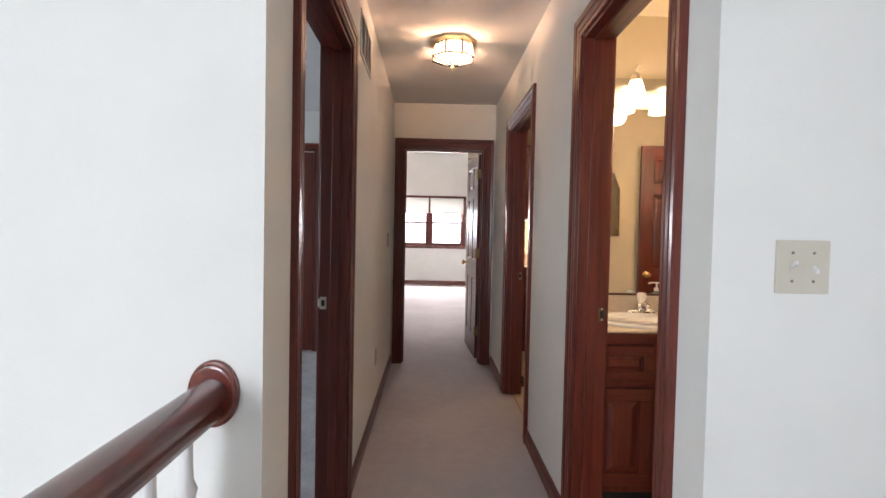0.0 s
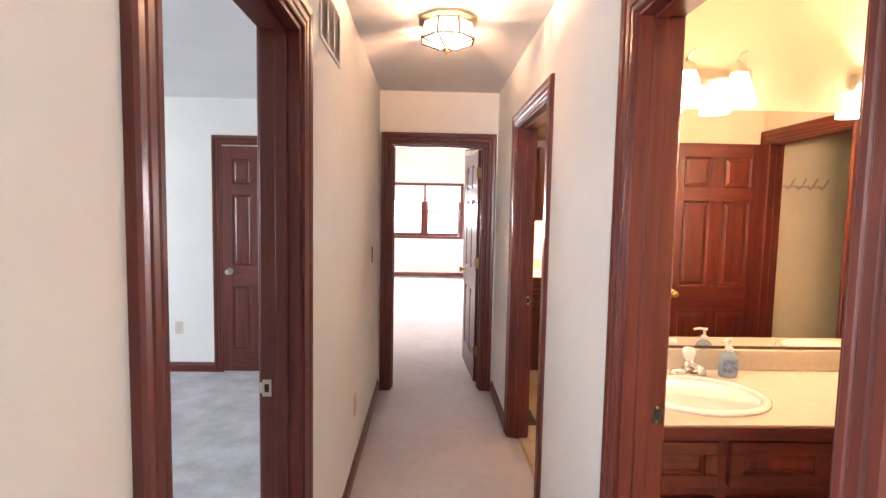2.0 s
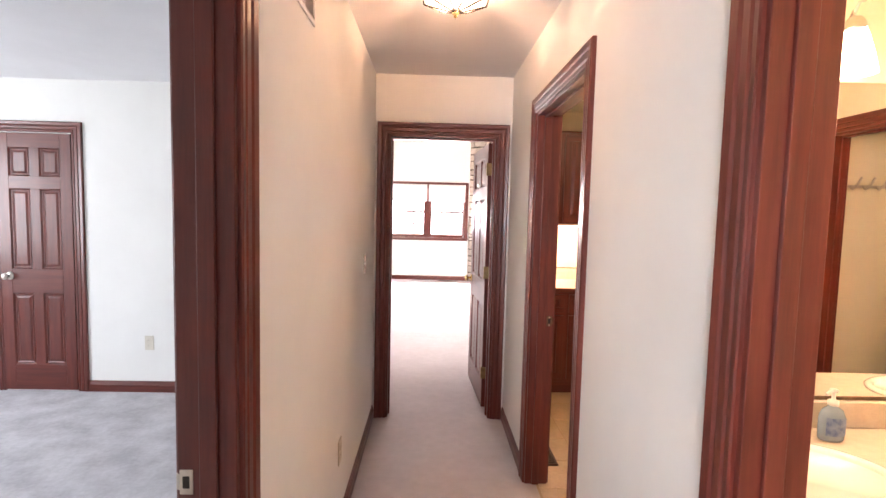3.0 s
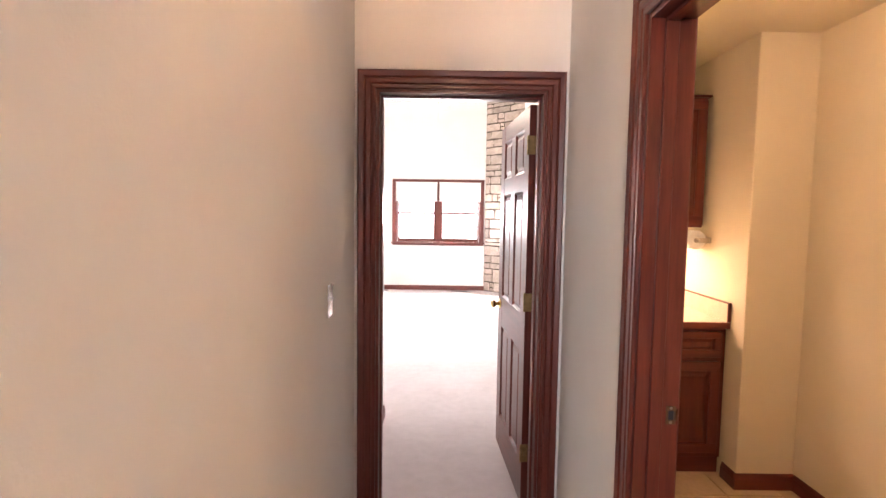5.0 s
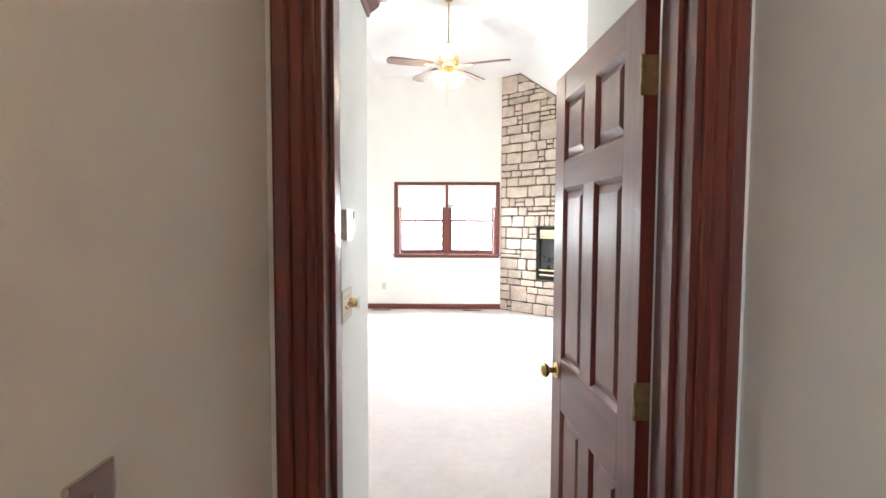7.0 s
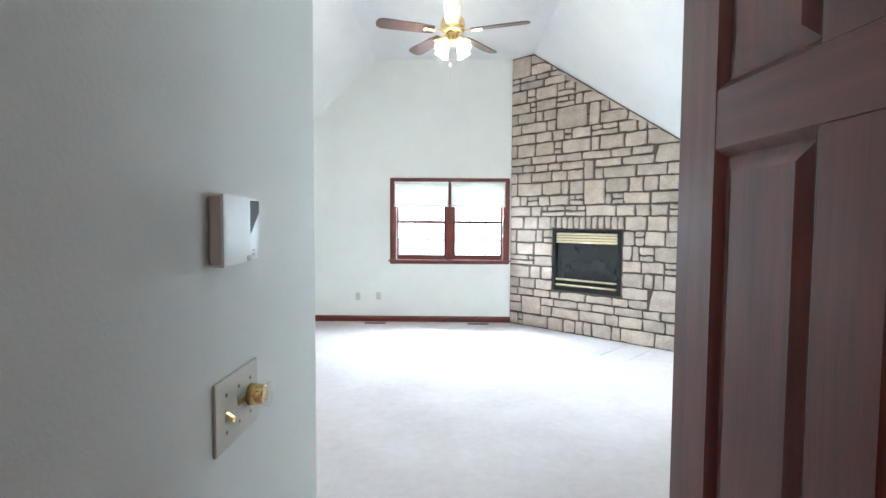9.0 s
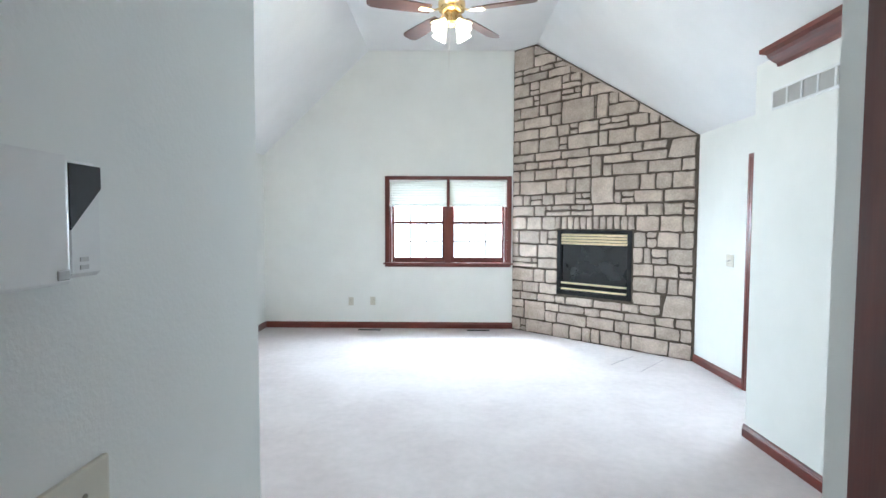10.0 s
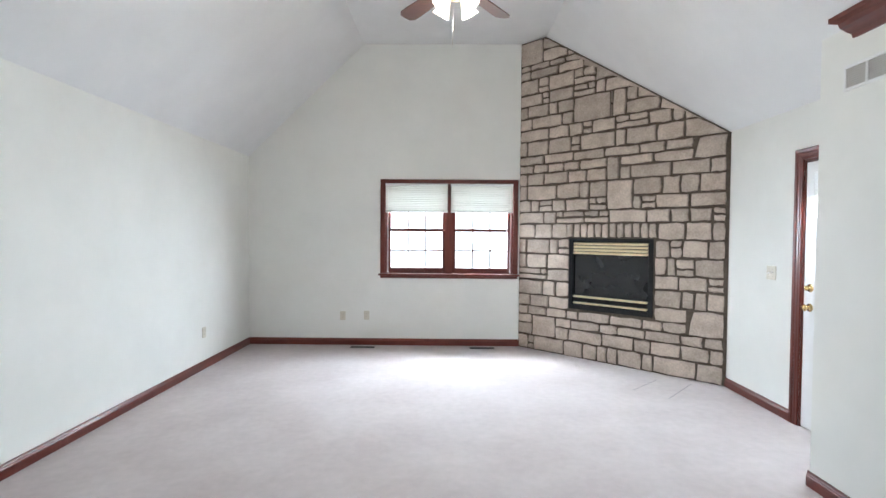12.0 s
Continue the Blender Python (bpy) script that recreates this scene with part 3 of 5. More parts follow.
def panel_door(name, place, w, h, label, knob_mat, mat=WOOD_Z, side=WOOD_X, thick=0.035, knob_z=0.92, knob_side=1, hinges=True):
    """A six-panel door. Local x runs from the hinge to the free edge, y across its thickness, z up."""
    ob = tagged(thing(name, place, label, "door"), kind="")
    t = thick / 2
    st, mid = 0.115 * w / 0.76, 0.1 * w / 0.76
    z0, rows = 0.012, [(0.215, 0.785), (0.975, 1.60), (1.695, 1.915)]
    xs = [(st, w / 2 - mid / 2), (w / 2 + mid / 2, w - st)]
    for a, b in ((0, st), (w - st, w)):
        box("stile", (a, -t, z0), (b, t, h), mat, ob, 0.0015)
    for lo, hi in ((z0, rows[0][0]), (rows[0][1], rows[1][0]), (rows[1][1], rows[2][0]), (rows[2][1], h)):
        box("rail", (st, -t + 0.0006, lo), (w - st, t - 0.0006, hi), side, ob, 0.001)
    for lo, hi in rows:
        box("muntin", (xs[0][1], -t + 0.001, lo), (xs[1][0], t - 0.001, hi), mat, ob, 0.001)
        for a, b in xs:
            bm = bmesh.new()
            for s in (-1, 1):
                prof = [(0, t - 0.001), (0.004, t - 0.004), (0.010, t - 0.010), (0.013, t - 0.013), (0.017, t - 0.013), (0.036, t - 0.005), (0.039, t - 0.004)]
                loops = []
                for d, y in prof:
                    loops.append([bm.verts.new((x, s * y, z)) for x, z in ((a + d, lo + d), (b - d, lo + d), (b - d, hi - d), (a + d, hi - d))])
                for p, q in zip(loops, loops[1:]):
                    for i in range(4):
                        bm.faces.new((p[i], p[(i + 1) % 4], q[(i + 1) % 4], q[i]))
                bm.faces.new(loops[-1])
            bmesh.ops.recalc_face_normals(bm, faces=bm.faces)
            for f in bm.faces:
                c = f.calc_center_median()
                if f.normal.y * c.y < 0:
                    f.normal_flip()
            part("panel", bm, mat, ob)
    if knob_side:
        for s in (-1, 1):
            k = part("knob", lathe([(0.0, 0.062), (0.014, 0.061), (0.025, 0.052), (0.027, 0.044), (0.02, 0.034), (0.011, 0.028), (0.011, 0.010)], 20, "y"), knob_mat, ob,
                     "round metal door knob", True)
            k.matrix_basis = Matrix.Translation((w - 0.065, s * t, knob_z)) @ (Matrix.Diagonal((1, s, 1, 1)))
            rose = part("rose", lathe([(0.0, 0.011), (0.024, 0.010), (0.031, 0.004), (0.032, 0)], 24, "y"), knob_mat, k, "", True)
    if hinges:
        for z in (0.28, 1.05, 1.82):
            hg = box("hinge", (-0.006, -t + 0.004, z - 0.045), (0.0015, t + 0.004, z + 0.045), HINGE, ob, 0.001, "brass butt hinge")
            part("barrel", lathe([(0.0, -0.048), (0.005, -0.046), (0.0055, -0.016), (0.0045, -0.015), (0.0045, 0.015), (0.0055, 0.016), (0.005, 0.046), (0, 0.048)], 10, "z", (-0.004, t + 0.006, z)), HINGE, hg, "", True)
    return ob


def swing(x, y, degrees):
    return Matrix.Translation((x, y, 0)) @ Matrix.Rotation(radians(degrees), 4, "Z")


end_door = panel_door("door", swing(0.603, 6.285, 93.4), 0.745, 2.012, "open dark cherry six-panel door with a brass knob", BRASS)
panel_door("door", swing(BATH_X - 0.01, 2.665, 181), 0.70, 2.012, "open cherry six-panel inner bathroom door", BRASS)


def closet(name, x0, x1, label, knob_left):
    """A closed closet door in its frame on the bedroom's wall."""
    fr = structure(new(name), label, "door frame")
    casing(fr, lambda a, t, z: (a, BED_Y - t, z), x0 + 0.08, x1 - 0.08, DH, WOOD_X)
    w = x1 - x0 - 0.164
    m = swing(x1 - 0.082, BED_Y - 0.006, 180) if knob_left else swing(x0 + 0.082, BED_Y - 0.006, 0)
    return panel_door("closet_door", m, w, 2.025, "closed cherry six-panel closet door with a steel knob", NICKEL, thick=0.02, hinges=False)


closet("closet_frame_wide", -3.255, -2.53, "cherry-stained closet door frame", True)
closet("closet_frame_near", -1.735, -0.98, "cherry-stained closet door frame beside the hall", True)

lamp("hall_lamp_light", "POINT", 17, HALLWARM, pose(0.25, 4.62, H - 0.078), 0.014)
lamp("bath_lamp_light", "POINT", 1.8, WARM, pose(1.2, 3.97, 1.93), 0.05)
lamp("bath_lamp_light", "POINT", 15, WARM, pose(2.24, 3.97, 1.93), 0.05)
lamp("under_cabinet_light", "AREA", 4.5, WARM, look((1.3, 6.98, 1.392), (1.3, 6.99, 0.9)), 0.7, 0.03)
# unseen ceiling lamp, inferred from the light on the pier's face
lamp("washroom_unseen_light", "POINT", 5.2, WARM, pose(1.5, 5.35, 2.33), 0.08)
lamp("fan_lamp_light", "POINT", 26, (1, 0.86, 0.68), pose(0.125, 10.45, 2.84), 0.06)

# ---------- large room: window ----------


def window(name, x0, x1, z0, z1, y, label):
    """Two double-hung sashes side by side in a stained frame; y is the wall's inner face."""
    ob = structure(new(name), label, "window")
    c = 0.062
    for a, b in ((x0 - c, x0), (x1, x1 + c)):
        box("casing_leg", (a, y - 0.018, z0), (b, y + 0.002, z1 + 0.052), WOOD_Z, ob, 0.004)
    box("casing_head", (x0, y - 0.018, z1), (x1, y + 0.002, z1 + 0.052), WOOD_X, ob, 0.004)
    box("window_sill", (x0 - c - 0.02, y - 0.06, z0 - 0.025), (x1 + c + 0.02, y + 0.05, z0), WOOD_X, ob, 0.006, seg=2)
    box("apron", (x0 - c, y - 0.018, z0 - 0.06), (x1 + c, y + 0.001, z0 - 0.026), WOOD_X, ob, 0.004)
    mid = (x0 + x1) / 2
    for a, b in ((x0, x0 + 0.02), (x1 - 0.02, x1)):
        box("side_jamb", (a, y, z0), (b, y + 0.139, z1), WOOD_Z, ob, 0)
    box("head_jamb", (x0 + 0.02, y, z1 - 0.02), (x1 - 0.02, y + 0.139, z1), WOOD_X, ob, 0)
    box("mullion", (mid - 0.04, y - 0.014, z0), (mid + 0.04, y + 0.139, z1 - 0.02), WOOD_Z, ob, 0.004)
    box("outer_sill", (x0 + 0.02, y + 0.05, z0 - 0.02), (x1 - 0.02, y + 0.139, z0 + 0.012), WOOD_X, ob, 0)
    meet = 1.49
    for a, b in ((x0 + 0.02, mid - 0.04), (mid + 0.04, x1 - 0.02)):
        for lo, hi, d in ((z0 + 0.012, meet + 0.02, 0.055), (meet - 0.02, z1 - 0.02, 0.092)):
            sash = new("sash")
            sash.parent = ob
            f = 0.045
            for p, q in (((a, d, lo), (a + f, d + 0.034, hi)), ((b - f, d, lo), (b, d + 0.034, hi))):
                box("stile", (p[0], y + p[1], p[2]), (q[0], y + q[1], q[2]), WOOD_Z, sash, 0.004)
            for p, q in ((lo, lo + f + (0.015 if d < 0.06 else -0.005)), (hi - f + 0.005, hi)):
                box("rail", (a + f, y + d, p), (b - f, y + d + 0.034, q), WOOD_X, sash, 0.004)
            gl = box("pane", (a + f, y + d + 0.014, lo + 0.03), (b - f, y + d + 0.018, hi - 0.03), GLASS, sash, 0)
            gl.visible_shadow = False
            for k in (1, 2):
                x = a + f + (b - a - 2 * f) * k / 3
                box("muntin", (x - 0.009, y + d + 0.006, lo + 0.03), (x + 0.009, y + d + 0.013, hi - 0.03), WOOD_Z, sash, 0)
            zc = (lo + hi) / 2
            box("muntin", (a + f, y + d + 0.0055, zc - 0.009), (b - f, y + d + 0.0125, zc + 0.009), WOOD_X, sash, 0)
    return ob


window("window_1", *WIN[:2], *WIN[2:], FAR, "cherry-stained double window with two sashes and muntins")


def pleated_shade(x0, x1, z0, z1, y, cord):
    ob = thing("window_shade", (x0, y, z0), "white pleated fabric shade drawn partly down", "window shade", "shades of the double window")
    w, h = x1 - x0, z1 - z0
    bm = bmesh.new()
    n = 28
    rows = []
    for i in range(n + 1):
        z = 0.02 + (h - 0.045) * i / n
        rows.append([bm.verts.new((x, 0.0035 * (1 if i % 2 else -1), z)) for x in (0.004, w / 2, w - 0.004)])
    for a, b in zip(rows, rows[1:]):
        for k in range(2):
            bm.faces.new((a[k], a[k + 1], b[k + 1], b[k]))
    part("cloth", bm, SHADECLOTH, ob)
    box("head_rail", (0, -0.02, h - 0.03), (w, 0.02, h), WHITEP, ob, 0.004)
    box("bottom_rail", (0, -0.014, 0), (w, 0.014, 0.022), WHITEP, ob, 0.004)
    part("pull_cord", tube([(cord * w, -0.017, h - 0.03), (cord * w, -0.019, -0.2), (cord * w, -0.018, -0.74)], 0.004, 6), WHITEP, ob)
    part("cord_weight", lathe([(0, 0.0), (0.008, 0.004), (0.006, 0.03), (0.002, 0.04)], 10, "z", (cord * w, -0.018, -0.77)), WHITEP, ob)


WM = (WIN[0] + WIN[1]) / 2
pleated_shade(WIN[0] + 0.004, WM - 0.018, 1.715, 2.083, FAR - 0.022, 0.045)
pleated_shade(WM + 0.018, WIN[1] - 0.004, 1.715, 2.083, FAR - 0.022, 0.955)

# ---------- large room: stone fireplace ----------
P0, P1 = Vector((1.005, FAR, 0)), Vector((ROOM_R, 11.80, 0))
ALONG = (P1 - P0).normalized()
WIDE = (P1 - P0).length
OUT = Vector((ALONG.y, -ALONG.x, 0))
if OUT.y > 0:
    OUT = -OUT
FP = Matrix(((ALONG.x, OUT.x, 0, P0.x), (ALONG.y, OUT.y, 0, P0.y), (0, 0, 1, 0), (0, 0, 0, 1)))


def roof_at(u):
    """Height of the vaulted ceiling above a point of the stone face."""
    x = P0.x + ALONG.x * u
    return TOP if x < KINK_R else TOP - (x - KINK_R) * (TOP - EAVE) / (ROOM_R - KINK_R)


fireplace = thing("stone_fireplace", FP, "corner fireplace faced in grey-tan cut limestone up to the vaulted ceiling", "fireplace")
uk = (KINK_R - P0.x) / ALONG.x
FU, FZ = (0.715, 1.70), (0.572, 1.40)
bm = bmesh.new()
for ring in ([(0, 0), (FU[0], 0), (FU[0], TOP - 0.004), (0, TOP - 0.004)],
             [(FU[0], 0), (FU[1], 0), (FU[1], FZ[0]), (FU[0], FZ[0])],
             [(FU[0], FZ[1]), (FU[1], FZ[1]), (FU[1], roof_at(FU[1]) - 0.004), (FU[0], roof_at(FU[0]) - 0.004)],
             [(FU[1], 0), (WIDE, 0), (WIDE, EAVE - 0.004), (FU[1], roof_at(FU[1]) - 0.004)]):
    if ring[0] == (0, 0):
        ring = [(0, 0), (FU[0], 0), (FU[0], roof_at(FU[0]) - 0.004), (uk, TOP - 0.004), (0, TOP - 0.004)]
    sweep(bm, None, [[(u, v, z) for u, z in ring] for v in (-0.12, 0)])
part("mortar_bed", bm, MORTAR, fireplace, "dark grey mortar between the stones")


def stone_mesh(u0, u1, z0, z1, rng, cap=None, lean=0.0):
    """A cut stone with uneven edges, chamfer and a slightly pillowed face; cap limits its top along the roof."""
    g = 0.0108
    u0, u1, z0, z1 = u0 + g, u1 - g, z0 + g, z1 - g
    pts = []
    for k in range(3):
        pts.append((u0 + (u1 - u0) * k / 3, z0))
    for k in range(2):
        pts.append((u1, z0 + (z1 - z0) * k / 2))
    for k in range(3):
        pts.append((u1 - (u1 - u0) * k / 3, z1))
    for k in range(2):
        pts.append((u0, z1 - (z1 - z0) * k / 2))
    jit = min(0.0075, 0.14 * min(u1 - u0, z1 - z0))
    ring = []
    for i, (u, z) in enumerate(pts):
        inset = jit * 0.35 if i in (0, 3, 5, 8) else 0
        cu, cz = (u0 + u1) / 2, (z0 + z1) / 2
        if u < cu:
            u += lean * (z - z0)
        u += rng.uniform(-jit, jit) + (inset if u < cu else -inset)
        z += rng.uniform(-jit, jit) + (inset if z < cz else -inset)
        if cap is not None:
            z = min(z, cap(u) - 0.02)
        ring.append((u, z))
    if max(z for _, z in ring) - min(z for _, z in ring) < 0.02:
        return None
    bm = bmesh.new()
    d = rng.uniform(0.014, 0.026)
    cu, cz = sum(p[0] for p in ring) / len(ring), sum(p[1] for p in ring) / len(ring)
    back = [bm.verts.new((u, -0.004, z)) for u, z in ring]
    edge = [bm.verts.new((u, d * 0.72, z)) for u, z in ring]
    front = []
    for u, z in ring:
        r = 0.009 / max(0.02, math.hypot(u - cu, z - cz))
        front.append(bm.verts.new((u + (cu - u) * r, d + rng.uniform(-0.002, 0.002), z + (cz - z) * r)))
    mid = bm.verts.new((cu, d + 0.004, cz))
    n = len(ring)
    for i in range(n):
        j = (i + 1) % n
        bm.faces.new((back[i], back[j], edge[j], edge[i]))
        bm.faces.new((edge[i], edge[j], front[j], front[i]))
        bm.faces.new((front[i], front[j], mid))
    bmesh.ops.recalc_face_normals(bm, faces=bm.faces)
    return bm


rng = random.Random(11)
# firebox
firebox = new("firebox")
firebox.parent = fireplace
a, b = FU
box("surround", (a, -0.115, FZ[0]), (b, -0.1, FZ[1]), BLACK, firebox, 0)
for nm, p, q in (("frame_side", (a, -0.1, FZ[0]), (a + 0.05, 0.012, FZ[1])), ("frame_side", (b - 0.05, -0.1, FZ[0]), (b, 0.012, FZ[1])),
                 ("frame_top", (a + 0.05, -0.1, FZ[1] - 0.035), (b - 0.05, 0.012, FZ[1])), ("frame_bottom", (a + 0.05, -0.1, FZ[0]), (b - 0.05, 0.012, FZ[0] + 0.05))):
    box(nm, p, q, BLACK, firebox, 0.003)
box("glass_door", (a + 0.05, -0.03, FZ[0] + 0.17), (b - 0.05, -0.024, FZ[1] - 0.185), FIREGLASS, firebox, 0, "dark reflective fire glass")
box("lower_panel", (a + 0.05, -0.05, FZ[0] + 0.05), (b - 0.05, -0.02, FZ[0] + 0.17), BLACK, firebox, 0)
for k in range(4):
    z = FZ[1] - 0.062 - 0.036 * k
    bm = bmesh.new()
    sweep(bm, None, [[(u, v, z + w) for v, w in ((-0.02, 0.0), (0.008, -0.012), (0.012, -0.004), (0.008, 0.012), (-0.02, 0.018))] for u in (a + 0.06, b - 0.06)])
    part("louvre", bm, PALE_BRASS, firebox, "polished brass louvre")
for z in (FZ[0] + 0.075, FZ[0] + 0.15):
    box("trim_bar", (a + 0.06, -0.02, z - 0.011), (b - 0.06, 0.014, z + 0.011), PALE_BRASS, firebox, 0.004, "polished brass trim bar")

# ---------- large room: fan ----------
BLADE = material("walnut_fan_blade", (0.05, 0.019, 0.012), 0.35, second=(0.08, 0.033, 0.02), scale=6, stretch=(0.6, 6, 6), fine=0.15)
GREYBLADE = material("grey_fan_blade", (0.09, 0.085, 0.085), 0.4, second=(0.13, 0.125, 0.125), scale=6, fine=0.1)
PLAINGLASS = material("white_fan_glass", (0.8, 0.78, 0.74), 0.3, second=(0.83, 0.81, 0.77), scale=9)


def ceiling_fan(place, label, rod, phase, wood, glass, bulb):
    """A five-bladed fan with four glass shades; rod is the height of the ceiling above its motor's foot."""
    fan = thing("ceiling_fan", place, label, "ceiling fan")
    part("canopy", lathe([(0.0, rod), (0.07, rod - 0.001), (0.068, rod - 0.03), (0.04, rod - 0.065), (0.012, rod - 0.08)], 24), BRASS, fan, "", True)
    part("down_rod", lathe([(0.009, 0.1), (0.009, rod - 0.075)], 12), NICKEL, fan, "", True)
    part("motor", lathe([(0.0, 0.15), (0.03, 0.15), (0.07, 0.135), (0.1, 0.105), (0.108, 0.06), (0.1, 0.015), (0.075, 0.0), (0.0, 0.0)], 28), BRASS, fan, "", True)
    part("light_kit", lathe([(0.0, 0.0), (0.06, 0.0), (0.062, -0.02), (0.045, -0.045), (0.055, -0.06), (0.055, -0.085), (0.03, -0.105), (0.0, -0.11)], 24), BRASS, fan, "", True)
    for k in range(5):
        ang = radians(phase + 72 * k)
        turn = Matrix.Rotation(ang, 4, "Z")
        iron = part("blade_iron", sweep(bmesh.new(), None, [[turn @ Vector((x, y * w, z + dz)) for y, dz in ((-1, 0), (1, 0), (1, 0.006), (-1, 0.006))]
                                                      for x, w, z in ((0.09, 0.02, 0.02), (0.15, 0.012, 0.0), (0.19, 0.03, 0.0), (0.26, 0.035, 0.0))]), BRASS, fan)
        outline = [(0.17, -0.05), (0.3, -0.06), (0.55, -0.068), (0.62, -0.066), (0.655, -0.045), (0.665, 0), (0.655, 0.045), (0.62, 0.066), (0.55, 0.068), (0.3, 0.06), (0.17, 0.05)]
        tilt = Matrix.Rotation(radians(12), 4, "X")
        part("blade", sweep(bmesh.new(), None, [[turn @ (tilt @ Vector((x, y, h))) for x, y in outline] for h in (0.006, 0.014)]), wood, fan, "dark brown wooden fan blade")
    for k in range(4):
        ang = radians(45 + 90 * k)
        m = Matrix.Rotation(ang, 4, "Z") @ Matrix.Translation((0.075, 0, -0.075)) @ Matrix.Rotation(radians(-38), 4, "Y")
        arm = part("lamp_arm", tube([(0.03 * math.cos(ang), 0.03 * math.sin(ang), -0.07), (0.08 * math.cos(ang), 0.08 * math.sin(ang), -0.078)], 0.012), BRASS, fan)
        sh = part("glass_shade", lathe([(0.02, -0.005), (0.028, -0.02), (0.036, -0.05), (0.046, -0.085), (0.06, -0.115), (0.056, -0.115), (0.042, -0.085), (0.03, -0.05), (0.018, -0.005)], 24), glass, fan,
                  "clear ribbed glass shade")
        for v in sh.data.vertices:
            if v.co.z < -0.03:
                rib = 1.05 if round(math.degrees(math.atan2(v.co.y, v.co.x)) / 15) % 2 else 0.94
                v.co.x, v.co.y = v.co.x * rib, v.co.y * rib
        sh.visible_shadow = False
        sh.matrix_basis = m
        lb = part("bulb", lathe([(0.0, -0.085), (0.012, -0.082), (0.02, -0.07), (0.02, -0.06), (0.012, -0.042), (0.011, -0.03), (0, -0.03)], 12), bulb, fan, "", True)
        lb.matrix_basis = m
    part("pull_chain", tube([(-0.02, -0.05, -0.09), (-0.02, -0.05, -0.42)], 0.0012, 6), NICKEL, fan)
    part("chain_knob", lathe([(0, -0.45), (0.004, -0.445), (0.004, -0.425), (0, -0.42)], 10, "z", (-0.02, -0.05, 0)), WHITEP, fan)


ceiling_fan((0.125, 10.45, 3.11), "brass ceiling fan with five brown blades and lit glass shades", 0.745, -90, BLADE, RIBGLASS, BULB)
ceiling_fan((-2.45, 4.7, 2.09), "bedroom ceiling fan with grey blades and unlit glass shades", 0.35, 2, GREYBLADE, PLAINGLASS, WHITEP)

# ---------- plates, vents and small wall things ----------
FACE = {"+x": -90, "-x": 90, "-y": 180, "+y": 0}


def on_wall(x, y, z, face):
    """A pose whose y points away from the wall and z up."""
    return Matrix.Translation((x, y, z)) @ Matrix.Rotation(radians(FACE[face]), 4, "Z")


def switch_plate(place, gangs, label, mat=PLASTIC, dimmer=None, states=(1, -1, 1), lever=WHITEP):
    w = 0.07 + 0.046 * (gangs - 1)
    ob = thing("light_switch", place, label, "light switch")
    box("plate", (-w / 2, 0, -0.057), (w / 2, 0.006, 0.057), mat, ob, 0.0035, seg=2)
    for g in range(gangs):
        x = (g - (gangs - 1) / 2) * 0.046
        for dz in (0.03, -0.03):
            part("screw", lathe([(0, 0.0075), (0.003, 0.007), (0.0034, 0.0055)], 10, "y", (x, 0, dz)), SLOT, ob)
        if g == dimmer:
            k = part("dimmer_knob", lathe([(0.019, 0.006), (0.019, 0.014), (0.0165, 0.03), (0.014, 0.033), (0.0, 0.033)], 20, "y", (x, 0, 0)), BRASS, ob, "round brass-coloured dimmer knob", True)
            part("clear_rim", lathe([(0.0145, 0.0335), (0.021, 0.035), (0.021, 0.041), (0.0, 0.041)], 20, "y", (x, 0, 0)), LAMPGLASS, k, "clear plastic rim", True)
        else:
            box("slot", (x - 0.006, 0.0055, -0.012), (x + 0.006, 0.0066, 0.012), mat, ob, 0)
            s = states[g % len(states)]
            bm = bmesh.new()
            sweep(bm, None, [[(x + dx * q, y, s * zz + dz * q) for dx, dz in ((-0.0045, -0.005), (0.0045, -0.005), (0.0045, 0.005), (-0.0045, 0.005))]
                             for y, zz, q in ((0.006, 0.002, 1.0), (0.018, 0.009, 0.8))])
            part("toggle", bm, lever, ob)
    return ob


def outlet(place, label="ivory duplex electrical outlet on a painted wall", mat=PLASTIC):
    ob = thing("electrical_outlet", place, label, "outlet")
    box("plate", (-0.035, 0, -0.057), (0.035, 0.006, 0.057), mat, ob, 0.0035, seg=2)
    for dz in (0.02, -0.02):
        r = box("receptacle", (-0.016, 0.005, dz - 0.014), (0.016, 0.0085, dz + 0.014), mat, ob, 0.003)
        for dx in (-0.006, 0.006):
            box("slot", (dx - 0.0012, 0.008, dz - 0.004), (dx + 0.0012, 0.0089, dz + 0.006), SLOT, r, 0)
    return ob


switch_plate(on_wall(0.918, HALL_Y0_R, 1.177, "-y"), 2, "almond double switch plate with two toggles", states=(-1, 1))
switch_plate(on_wall(L, 5.588, 1.172, "+x"), 1, "polished metal single switch plate in the hall", GLOSSPLATE)
switch_plate(on_wall(LP, 6.90, 1.176, "+x"), 3, "ivory triple plate with two toggles and a dimmer", dimmer=0, states=(1, 1, -1), lever=BRASS)
switch_plate(on_wall(ROOM_R, 11.17, 1.136, "-x"), 2, "ivory double switch plate near the outside door")
outlet(on_wall(L, 4.80, 0.39, "+x"))
outlet(on_wall(-2.05, BED_Y, 0.40, "-y"))
outlet(on_wall(-1.265, FAR, 0.378, "-y"))
outlet(on_wall(-0.957, FAR, 0.386, "-y"))
outlet(on_wall(ROOM_L, 12.25, 0.384, "+x"))
outlet(on_wall(BOX_X, 9.13, 0.325, "-x"), mat=WHITEP)

